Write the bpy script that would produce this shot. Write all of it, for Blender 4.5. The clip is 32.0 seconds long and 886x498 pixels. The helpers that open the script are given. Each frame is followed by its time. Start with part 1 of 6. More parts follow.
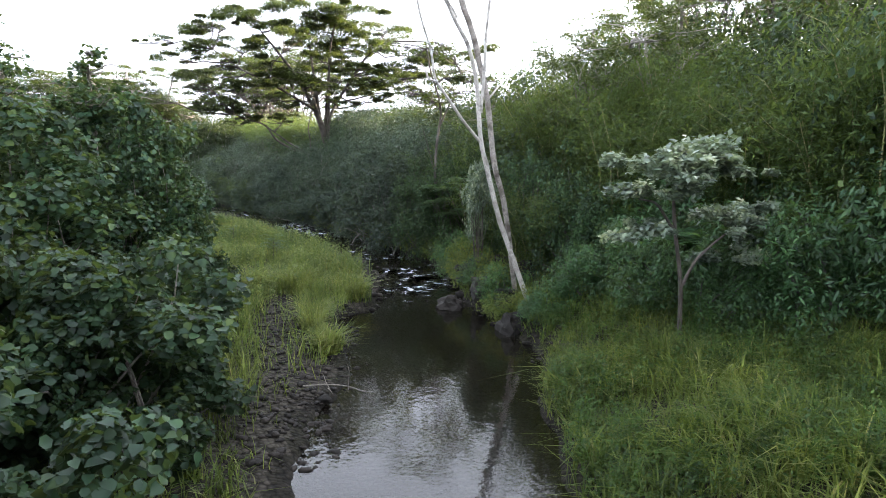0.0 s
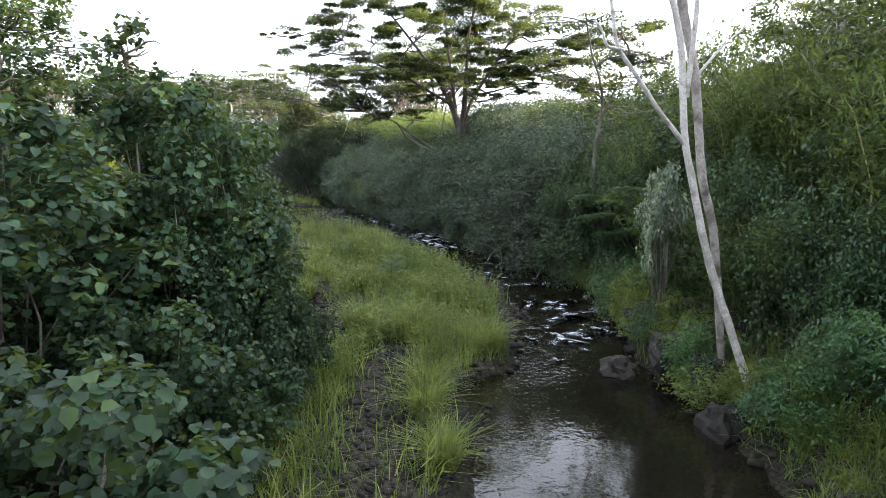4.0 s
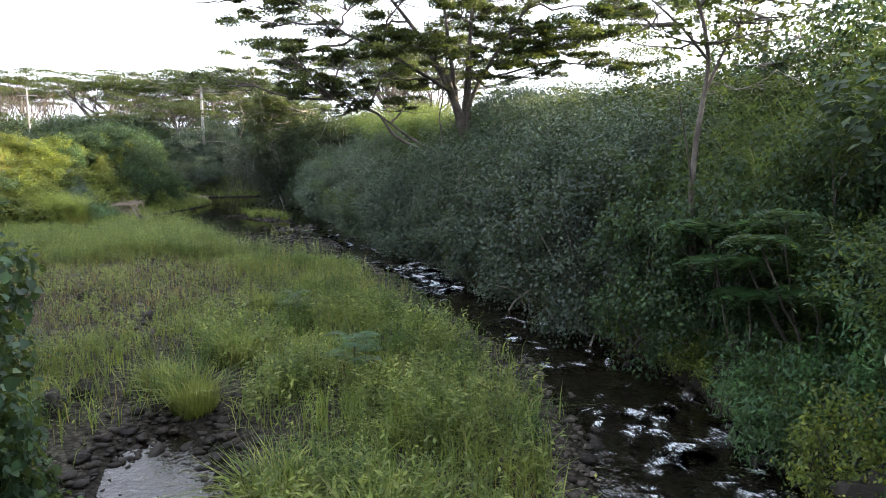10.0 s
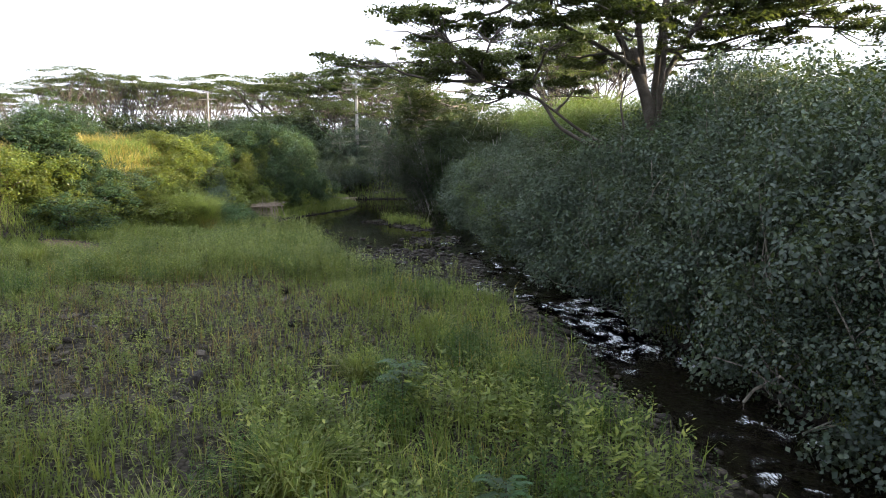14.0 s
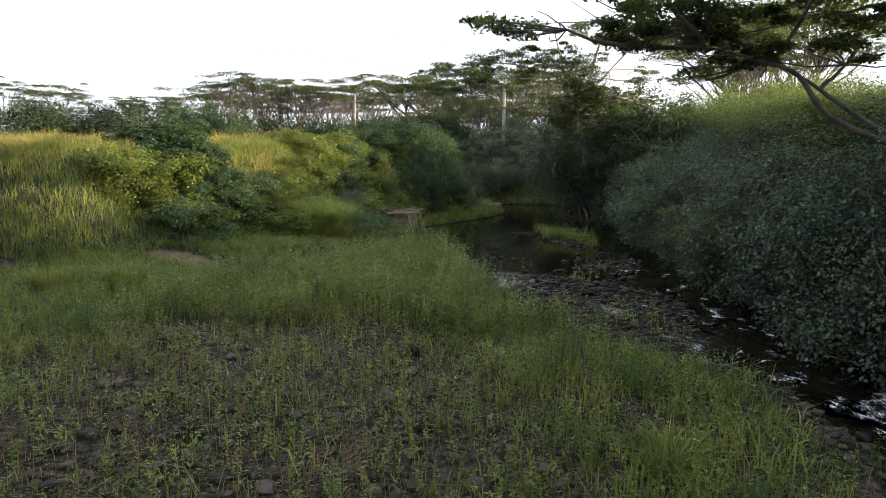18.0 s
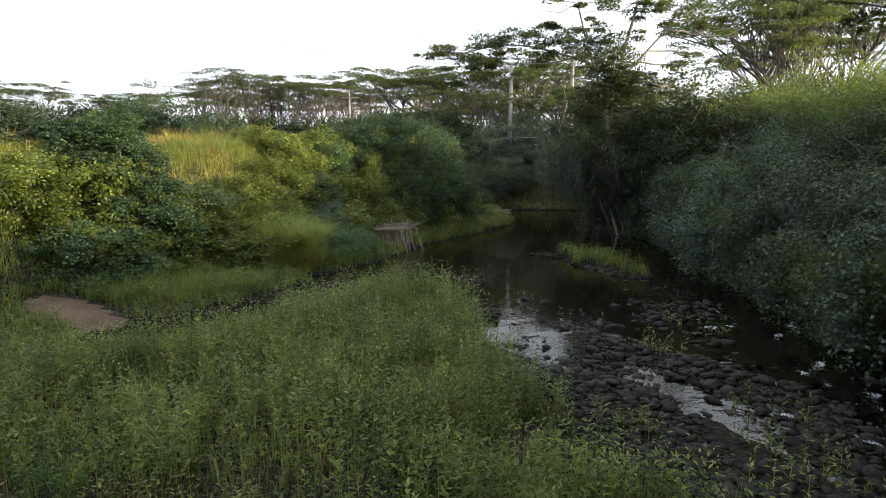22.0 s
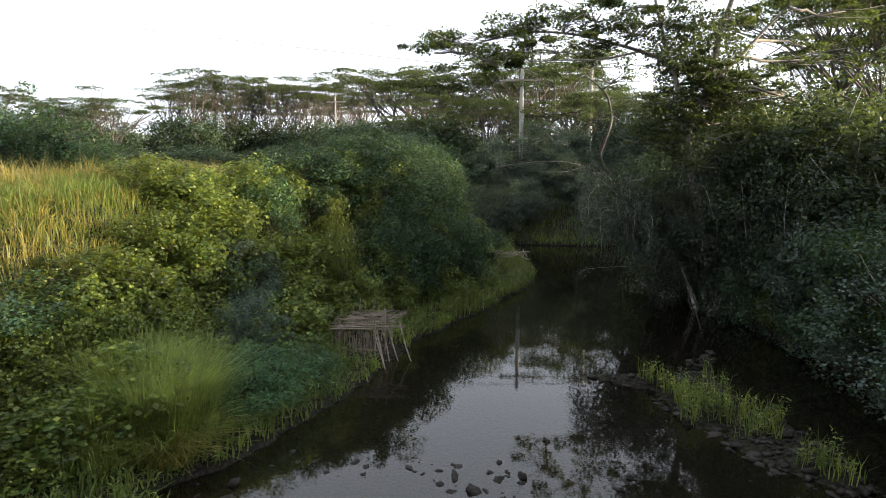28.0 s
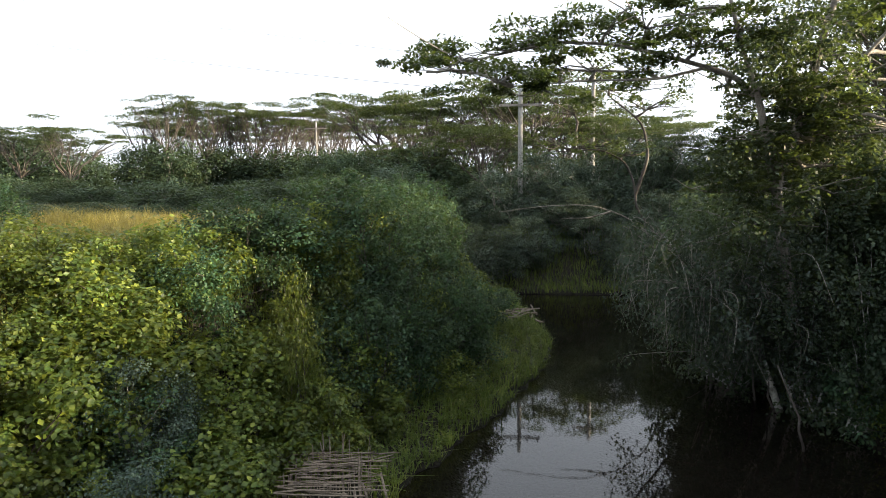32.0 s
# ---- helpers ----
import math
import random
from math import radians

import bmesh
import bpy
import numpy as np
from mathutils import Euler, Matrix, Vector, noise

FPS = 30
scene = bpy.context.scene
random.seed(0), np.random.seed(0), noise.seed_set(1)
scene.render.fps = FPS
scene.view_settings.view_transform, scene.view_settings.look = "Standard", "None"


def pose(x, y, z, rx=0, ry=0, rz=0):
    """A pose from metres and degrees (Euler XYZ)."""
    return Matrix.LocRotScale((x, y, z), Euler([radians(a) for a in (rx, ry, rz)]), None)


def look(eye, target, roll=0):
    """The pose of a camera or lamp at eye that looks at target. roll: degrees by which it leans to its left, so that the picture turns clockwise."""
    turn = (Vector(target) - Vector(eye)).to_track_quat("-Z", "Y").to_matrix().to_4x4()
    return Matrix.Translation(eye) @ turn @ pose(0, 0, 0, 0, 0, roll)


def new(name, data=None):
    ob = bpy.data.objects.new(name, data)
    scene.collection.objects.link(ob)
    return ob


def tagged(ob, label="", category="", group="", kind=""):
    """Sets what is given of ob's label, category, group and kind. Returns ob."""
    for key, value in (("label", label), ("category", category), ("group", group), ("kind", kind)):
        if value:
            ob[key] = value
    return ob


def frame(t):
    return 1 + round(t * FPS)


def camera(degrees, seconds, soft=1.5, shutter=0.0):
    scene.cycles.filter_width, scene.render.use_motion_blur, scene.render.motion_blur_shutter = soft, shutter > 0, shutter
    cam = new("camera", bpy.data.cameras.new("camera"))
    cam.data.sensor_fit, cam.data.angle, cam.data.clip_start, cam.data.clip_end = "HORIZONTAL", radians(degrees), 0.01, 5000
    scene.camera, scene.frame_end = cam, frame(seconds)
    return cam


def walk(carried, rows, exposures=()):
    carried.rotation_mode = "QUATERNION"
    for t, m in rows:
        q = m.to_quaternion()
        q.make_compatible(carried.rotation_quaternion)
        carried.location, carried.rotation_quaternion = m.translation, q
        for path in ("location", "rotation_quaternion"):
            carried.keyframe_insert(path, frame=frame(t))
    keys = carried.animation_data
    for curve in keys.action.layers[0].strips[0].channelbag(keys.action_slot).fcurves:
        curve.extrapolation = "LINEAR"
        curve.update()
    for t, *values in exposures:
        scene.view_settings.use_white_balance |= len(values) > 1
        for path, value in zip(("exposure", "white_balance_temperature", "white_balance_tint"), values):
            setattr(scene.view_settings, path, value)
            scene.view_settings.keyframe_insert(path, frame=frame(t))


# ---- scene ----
cam = camera(69.80, 32.0, soft=0.9)
PATH = [
    (0, (-6.331, -23.383, 3.813), (-1.291, -14.842, 2.532), 0.40),
    (1, (-5.761, -22.383, 3.861), (-1.460, -13.449, 2.561), 0.47),
    (2, (-5.286, -21.375, 3.969), (-1.750, -12.118, 2.631), 0.39),
    (3, (-4.869, -20.327, 4.056), (-1.791, -10.910, 2.695), 0.18),
    (3.5, (-4.683, -19.756, 4.072), (-1.613, -10.337, 2.710), 0.19),
    (5.5, (-3.924, -17.414, 4.136), (-0.851, -7.995, 2.778), -0.15),
    (6, (-3.735, -16.800, 4.125), (-0.656, -7.382, 2.776), -0.06),
    (7, (-3.361, -15.570, 4.133), (-0.269, -6.158, 2.776), -0.07),
    (8, (-2.937, -14.293, 4.117), (0.154, -4.878, 2.773), -0.28),
    (9, (-2.542, -13.090, 4.126), (0.548, -3.674, 2.786), -0.41),
    (10, (-2.197, -11.914, 4.130), (0.925, -2.507, 2.804), -0.37),
    (11, (-1.820, -10.676, 4.125), (1.207, -1.236, 2.814), -0.26),
    (12, (-1.456, -9.379, 4.117), (1.182, 0.178, 2.809), -0.27),
    (13, (-1.192, -8.078, 4.101), (0.648, 1.665, 2.804), -0.10),
    (14, (-1.097, -6.682, 4.061), (-0.317, 3.205, 2.781), 0.13),
    (15, (-1.226, -5.210, 3.965), (-1.488, 4.707, 2.710), 0.65),
    (15.5, (-1.408, -4.448, 3.872), (-2.128, 5.448, 2.632), 1.25),
    (17.5, (-1.700, -2.292, 4.054), (-3.079, 7.532, 2.795), 0.26),
    (18, (-1.816, -1.659, 4.078), (-3.187, 8.166, 2.818), 0.52),
    (19, (-2.052, -0.314, 4.139), (-3.403, 9.513, 2.874), 0.89),
    (20, (-2.206, 1.086, 4.187), (-3.578, 10.910, 2.917), 0.82),
    (21, (-2.403, 2.547, 4.278), (-3.791, 12.367, 2.999), 0.48),
    (22, (-2.639, 3.982, 4.316), (-4.021, 13.803, 3.032), 0.11),
    (23, (-2.840, 5.473, 4.373), (-4.229, 15.291, 3.078), -0.12),
    (24, (-3.033, 6.955, 4.465), (-4.422, 16.774, 3.178), -0.22),
    (25, (-3.204, 8.392, 4.619), (-4.602, 18.211, 3.340), -0.27),
    (25.5, (-3.428, 9.197, 4.770), (-4.784, 19.022, 3.492), -0.35),
    (27.5, (-3.991, 12.555, 5.458), (-5.294, 22.389, 4.195), 0.21),
    (28, (-4.082, 13.313, 5.621), (-5.385, 23.148, 4.367), 0.17),
    (29, (-4.362, 14.880, 5.880), (-5.614, 24.730, 4.686), 0.02),
    (30, (-4.604, 16.240, 6.089), (-5.807, 26.105, 4.973), -0.31),
    (31, (-4.824, 17.416, 6.271), (-5.971, 27.297, 5.244), -0.62),
    (32, (-4.995, 18.400, 6.403), (-6.098, 28.298, 5.503), -0.39),
]
walk(cam, [(t, look(eye, aim, roll)) for t, eye, aim, roll in PATH], [(0, 2.88, 5900, 13), (8, 2.72, 5900, 13), (13, 2.48, 5980, 13), (19, 1.74, 6080, 12), (25, 1.78, 6080, 11), (32, 1.76, 6080, 9)])

# ---- light ----
SUN_AZ, SUN_EL = 92.0, 10.9  # degrees from +y towards +x, and above the horizon
world = bpy.data.worlds.new("sky")
scene.world = world
world.use_nodes = True
wn = world.node_tree.nodes
sky = wn.new("ShaderNodeTexSky")
sky.sky_type, sky.sun_disc = "NISHITA", False
sky.sun_elevation, sky.sun_rotation = radians(SUN_EL), radians(SUN_AZ)
sky.air_density, sky.dust_density, sky.ozone_density = 1.0, 4.0, 1.0
veil = wn.new("ShaderNodeHueSaturation")  # thin high haze takes the colour out of the sky
veil.inputs["Saturation"].default_value = 0.2
wn["Background"].inputs["Strength"].default_value = 0.15
world.node_tree.links.new(sky.outputs[0], veil.inputs["Color"])
haze = wn.new("ShaderNodeMix")
haze.data_type = "RGBA"
haze.inputs[0].default_value, haze.inputs[7].default_value = 0.5, (4.0, 4.1, 4.25, 1)
world.node_tree.links.new(veil.outputs[0], haze.inputs[6])
world.node_tree.links.new(haze.outputs[2], wn["Background"].inputs["Color"])
sun_data = bpy.data.lights.new("sun", "SUN")
sun_data.energy, sun_data.angle, sun_data.color = 5.0, radians(0.6), (1.0, 0.79, 0.48)
sun = new("sun", sun_data)
to_sun = Vector((math.sin(radians(SUN_AZ)) * math.cos(radians(SUN_EL)), math.cos(radians(SUN_AZ)) * math.cos(radians(SUN_EL)), math.sin(radians(SUN_EL))))
sun.matrix_world = look(to_sun * 200, (0, 0, 0))

# ---- materials ----
def node_mat(name):
    m = bpy.data.materials.new(name)
    m.use_nodes = True
    nt = m.node_tree
    return m, nt, nt.nodes, nt.links, nt.nodes["Principled BSDF"]


def ramp(nt, fac, stops):
    r = nt.nodes.new("ShaderNodeValToRGB")
    e = r.color_ramp.elements
    while len(e) < len(stops):
        e.new(0.5)
    for k, (p, c) in zip(e, stops):
        k.position, k.color = p, (*c, 1)
    nt.links.new(fac, r.inputs[0])
    return r.outputs[0]


def noise_tex(nt, scale, detail=4.0, rough=0.6, coords="Object"):
    tc = nt.nodes.new("ShaderNodeTexCoord")
    n = nt.nodes.new("ShaderNodeTexNoise")
    n.inputs["Scale"].default_value, n.inputs["Detail"].default_value, n.inputs["Roughness"].default_value = scale, detail, rough
    nt.links.new(tc.outputs[coords], n.inputs["Vector"])
    return n.outputs["Fac"]


def mix_rgb(nt, fac, a, b, mode="MIX"):
    m = nt.nodes.new("ShaderNodeMix")
    m.data_type, m.blend_type = "RGBA", mode
    for sock, v in ((m.inputs[0], fac), (m.inputs[6], a), (m.inputs[7], b)):
        if isinstance(v, (int, float)):
            sock.default_value = v
        elif isinstance(v, tuple):
            sock.default_value = (*v, 1)
        else:
            nt.links.new(v, sock)
    return m.outputs[2]


def bump(nt, height, strength, dist):
    b = nt.nodes.new("ShaderNodeBump")
    b.inputs["Strength"].default_value, b.inputs["Distance"].default_value = strength, dist
    nt.links.new(height, b.inputs["Height"])
    return b.outputs[0]


def leaf_mat(name, stops, glow=(0.25, 0.32, 0.05), through_part=0.35, rough=0.45, patch=0.35, big=0.35, tone=1.0, sheen=0.4):
    """Foliage: every leaf its own tone, patches of light and dark growth, clump light and shade painted in, light
    passing through.
    """
    m, nt, n, l, p = node_mat(name)
    geo = n.new("ShaderNodeNewGeometry")
    stops = [(k, (0.41 * tone * c[0], 0.44 * tone * c[1], 0.45 * tone * c[2])) for k, c in stops]
    col = ramp(nt, geo.outputs["Random Per Island"], stops)
    mid = stops[len(stops) // 2][1]
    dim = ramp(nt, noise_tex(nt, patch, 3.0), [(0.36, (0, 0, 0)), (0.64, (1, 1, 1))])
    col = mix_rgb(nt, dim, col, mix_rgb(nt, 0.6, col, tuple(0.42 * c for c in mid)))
    # bright clumps and shaded gaps between them, painted into the colour by finer noise
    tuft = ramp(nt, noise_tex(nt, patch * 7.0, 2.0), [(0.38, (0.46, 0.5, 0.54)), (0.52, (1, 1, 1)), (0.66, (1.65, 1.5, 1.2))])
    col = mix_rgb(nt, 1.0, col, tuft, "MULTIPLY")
    info = n.new("ShaderNodeObjectInfo")
    hsv = n.new("ShaderNodeHueSaturation")
    mr = n.new("ShaderNodeMapRange")
    mr.inputs[3].default_value, mr.inputs[4].default_value = 1 - big, 1 + big
    l.new(info.outputs["Random"], mr.inputs[0])
    l.new(mr.outputs[0], hsv.inputs["Value"])
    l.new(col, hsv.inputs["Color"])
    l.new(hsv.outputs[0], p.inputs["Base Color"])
    p.inputs["Roughness"].default_value = rough
    p.inputs["Specular IOR Level"].default_value = sheen
    tr = n.new("ShaderNodeBsdfTranslucent")
    l.new(mix_rgb(nt, 0.5, hsv.outputs[0], glow), tr.inputs["Color"])
    mx = n.new("ShaderNodeMixShader")
    mx.inputs[0].default_value = through_part
    l.new(p.outputs[0], mx.inputs[1])
    l.new(tr.outputs[0], mx.inputs[2])
    l.new(mx.outputs[0], n["Material Output"].inputs["Surface"])
    return m


def bark_mat(name, a, b, c, scale=6.0):
    m, nt, n, l, p = node_mat(name)
    big = noise_tex(nt, scale * 0.3, 3.0)
    fine = noise_tex(nt, scale * 5, 6.0, 0.7)
    col = mix_rgb(nt, ramp(nt, fine, [(0.45, (0, 0, 0)), (0.75, (1, 1, 1))]), ramp(nt, big, [(0.35, a), (0.52, b), (0.68, c)]), tuple(0.45 * v for v in a))
    l.new(col, p.inputs["Base Color"])
    p.inputs["Roughness"].default_value = 0.85
    l.new(bump(nt, fine, 0.6, 0.03), p.inputs["Normal"])
    return m


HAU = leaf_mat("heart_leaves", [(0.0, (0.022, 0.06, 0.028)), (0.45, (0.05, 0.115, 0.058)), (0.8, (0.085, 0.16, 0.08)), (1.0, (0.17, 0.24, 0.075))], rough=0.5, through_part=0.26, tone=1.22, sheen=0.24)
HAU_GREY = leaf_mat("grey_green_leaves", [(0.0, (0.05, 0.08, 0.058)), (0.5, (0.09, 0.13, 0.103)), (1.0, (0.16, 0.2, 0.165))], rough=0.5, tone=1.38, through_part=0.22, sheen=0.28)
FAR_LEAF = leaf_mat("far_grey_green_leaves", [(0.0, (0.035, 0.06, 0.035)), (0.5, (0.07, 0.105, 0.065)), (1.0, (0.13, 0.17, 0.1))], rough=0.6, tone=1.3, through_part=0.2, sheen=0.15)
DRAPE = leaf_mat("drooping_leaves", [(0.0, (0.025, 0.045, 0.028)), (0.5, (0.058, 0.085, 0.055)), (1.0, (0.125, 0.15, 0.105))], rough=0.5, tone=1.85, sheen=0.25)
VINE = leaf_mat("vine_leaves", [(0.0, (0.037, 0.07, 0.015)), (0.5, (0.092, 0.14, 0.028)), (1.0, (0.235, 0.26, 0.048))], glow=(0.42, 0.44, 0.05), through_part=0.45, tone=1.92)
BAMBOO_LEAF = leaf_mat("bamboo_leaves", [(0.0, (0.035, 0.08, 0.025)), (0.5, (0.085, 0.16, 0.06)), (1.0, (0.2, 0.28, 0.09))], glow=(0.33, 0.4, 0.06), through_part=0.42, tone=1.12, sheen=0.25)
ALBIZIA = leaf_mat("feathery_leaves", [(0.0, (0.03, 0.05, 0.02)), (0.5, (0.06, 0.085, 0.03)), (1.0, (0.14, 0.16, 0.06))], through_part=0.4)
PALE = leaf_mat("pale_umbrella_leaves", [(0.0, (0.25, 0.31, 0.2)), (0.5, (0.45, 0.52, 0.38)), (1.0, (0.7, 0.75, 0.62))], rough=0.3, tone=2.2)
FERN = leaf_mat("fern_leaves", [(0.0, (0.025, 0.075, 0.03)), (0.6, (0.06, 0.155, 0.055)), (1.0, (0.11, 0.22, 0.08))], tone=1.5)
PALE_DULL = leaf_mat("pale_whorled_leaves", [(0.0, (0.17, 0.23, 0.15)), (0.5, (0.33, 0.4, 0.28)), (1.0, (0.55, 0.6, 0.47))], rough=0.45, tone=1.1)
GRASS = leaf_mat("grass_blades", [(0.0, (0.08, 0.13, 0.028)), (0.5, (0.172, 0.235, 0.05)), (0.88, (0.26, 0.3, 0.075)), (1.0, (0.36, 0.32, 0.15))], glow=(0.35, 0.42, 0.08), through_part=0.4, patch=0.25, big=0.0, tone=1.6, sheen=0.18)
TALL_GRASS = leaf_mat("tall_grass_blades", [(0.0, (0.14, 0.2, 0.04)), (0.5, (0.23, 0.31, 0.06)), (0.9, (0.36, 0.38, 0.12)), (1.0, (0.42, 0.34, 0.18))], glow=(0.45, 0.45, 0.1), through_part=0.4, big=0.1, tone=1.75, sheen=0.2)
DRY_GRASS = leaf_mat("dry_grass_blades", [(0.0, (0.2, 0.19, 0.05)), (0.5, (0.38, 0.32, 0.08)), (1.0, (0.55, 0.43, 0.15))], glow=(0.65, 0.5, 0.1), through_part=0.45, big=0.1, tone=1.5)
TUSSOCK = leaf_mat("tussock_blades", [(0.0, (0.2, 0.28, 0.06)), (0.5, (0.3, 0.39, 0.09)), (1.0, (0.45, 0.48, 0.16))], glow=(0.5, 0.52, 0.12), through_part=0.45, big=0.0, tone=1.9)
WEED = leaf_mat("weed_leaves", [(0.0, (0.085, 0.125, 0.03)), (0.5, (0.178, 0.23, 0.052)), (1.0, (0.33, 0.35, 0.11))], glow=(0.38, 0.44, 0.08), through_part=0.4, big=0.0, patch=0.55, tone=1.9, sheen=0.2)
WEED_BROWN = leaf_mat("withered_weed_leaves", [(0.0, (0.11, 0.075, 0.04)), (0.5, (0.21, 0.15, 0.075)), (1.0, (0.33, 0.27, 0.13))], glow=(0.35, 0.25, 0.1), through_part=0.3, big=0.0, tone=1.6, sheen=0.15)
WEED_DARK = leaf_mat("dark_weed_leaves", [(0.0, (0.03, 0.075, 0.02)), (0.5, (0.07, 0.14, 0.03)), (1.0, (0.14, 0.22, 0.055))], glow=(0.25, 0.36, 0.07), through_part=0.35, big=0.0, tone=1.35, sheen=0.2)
BARK_WHITE = bark_mat("pale_bark", (0.32, 0.295, 0.26), (0.56, 0.53, 0.48), (0.13, 0.115, 0.1), 9.0)
BARK_MOTTLED = bark_mat("mottled_bark", (0.2, 0.17, 0.145), (0.42, 0.38, 0.34), (0.1, 0.085, 0.07), 9.0)
BARK_DARK = bark_mat("dark_bark", (0.05, 0.04, 0.033), (0.09, 0.075, 0.062), (0.14, 0.125, 0.105))
BARK_GREY = bark_mat("grey_bark", (0.16, 0.14, 0.12), (0.28, 0.25, 0.21), (0.1, 0.085, 0.07))
STICK = bark_mat("bleached_sticks", (0.17, 0.135, 0.1), (0.29, 0.235, 0.18), (0.08, 0.062, 0.048), 12.0)
POLE = bark_mat("weathered_pole", (0.27, 0.255, 0.235), (0.34, 0.325, 0.3), (0.19, 0.175, 0.16), 4.0)
CULM = bark_mat("bamboo_culms", (0.2, 0.22, 0.08), (0.3, 0.28, 0.12), (0.12, 0.13, 0.06), 8.0)


def ground_mat(name, shade, bare, rough, dust=0.35):
    m, nt, n, l, p = node_mat(name)
    big, fine = noise_tex(nt, 0.45, 4.0), noise_tex(nt, 14.0, 8.0, 0.7)
    vor = n.new("ShaderNodeTexVoronoi")
    vor.inputs["Scale"].default_value = 13.0
    tc = n.new("ShaderNodeTexCoord")
    l.new(tc.outputs["Object"], vor.inputs["Vector"])
    peb = mix_rgb(nt, vor.outputs["Color"], tuple(shade * v for v in (0.012, 0.0105, 0.009)), tuple(shade * v for v in (0.115, 0.1, 0.084)))
    earth = ramp(nt, big, [(0.38, (0.02, 0.016, 0.011)), (0.5, (0.026, 0.024, 0.012)), (0.62, (0.03, 0.032, 0.014))])
    crack = ramp(nt, vor.outputs["Distance"], [(0.0, (1, 1, 1)), (0.45, (0.85, 0.85, 0.85)), (0.75, (0.25, 0.24, 0.22))])
    col = mix_rgb(nt, bare, mix_rgb(nt, mix_rgb(nt, dust, peb, fine), peb, (0.035, 0.031, 0.026)), earth)
    col = mix_rgb(nt, 1.0, col, crack, "MULTIPLY")
    l.new(col, p.inputs["Base Color"])
    p.inputs["Roughness"].default_value = rough
    p.inputs["Specular IOR Level"].default_value = 0.15
    l.new(bump(nt, vor.outputs["Distance"], 1.0, -0.05), p.inputs["Normal"])
    return m


def rock_mat(name, a, b, wet=0.6):
    m, nt, n, l, p = node_mat(name)
    info = n.new("ShaderNodeObjectInfo")
    big, fine = noise_tex(nt, 2.2, 5.0), noise_tex(nt, 26.0, 7.0, 0.7)
    geo = n.new("ShaderNodeNewGeometry")
    add = n.new("ShaderNodeMath")
    l.new(info.outputs["Random"], add.inputs[0])
    l.new(geo.outputs["Random Per Island"], add.inputs[1])
    fr = n.new("ShaderNodeMath")
    fr.operation = "FRACT"
    l.new(add.outputs[0], fr.inputs[0])
    col = mix_rgb(nt, fr.outputs[0], a, b)
    col = mix_rgb(nt, big, col, tuple(0.4 * v for v in a))
    col = mix_rgb(nt, ramp(nt, fine, [(0.55, (0, 0, 0)), (0.75, (0.5, 0.5, 0.5))]), col, tuple(min(1, 1.7 * v) for v in b))
    l.new(col, p.inputs["Base Color"])
    p.inputs["Roughness"].default_value = wet
    p.inputs["Specular IOR Level"].default_value = 0.25
    l.new(bump(nt, fine, 0.5, 0.02), p.inputs["Normal"])
    return m


GROUND = ground_mat("earth_and_gravel", 1.15, 0.35, 0.9, 0.28)
BED = ground_mat("wet_gravel_bed", 0.3, 0.45, 0.85, 0.03)


def earth_mat():
    """Trodden bare earth of the footpath."""
    m, nt, n, l, p = node_mat("trodden_earth")
    fine = noise_tex(nt, 18.0, 8.0, 0.7)
    col = mix_rgb(nt, ramp(nt, fine, [(0.4, (0, 0, 0)), (0.7, (1, 1, 1))]), ramp(nt, noise_tex(nt, 1.3, 4.0), [(0.35, (0.075, 0.045, 0.026)), (0.6, (0.15, 0.093, 0.056))]), (0.06, 0.037, 0.022))
    l.new(col, p.inputs["Base Color"])
    p.inputs["Roughness"].default_value = 0.9
    l.new(bump(nt, fine, 0.8, 0.03), p.inputs["Normal"])
    return m


EARTH = earth_mat()
STONE_DRY = rock_mat("dry_river_stone", (0.045, 0.038, 0.032), (0.15, 0.13, 0.112), 0.85)
ROCK = rock_mat("river_stone", (0.012, 0.01, 0.0085), (0.05, 0.04, 0.032), 0.7)
BOULDER = rock_mat("dark_boulder", (0.017, 0.015, 0.013), (0.05, 0.043, 0.036), 0.7)


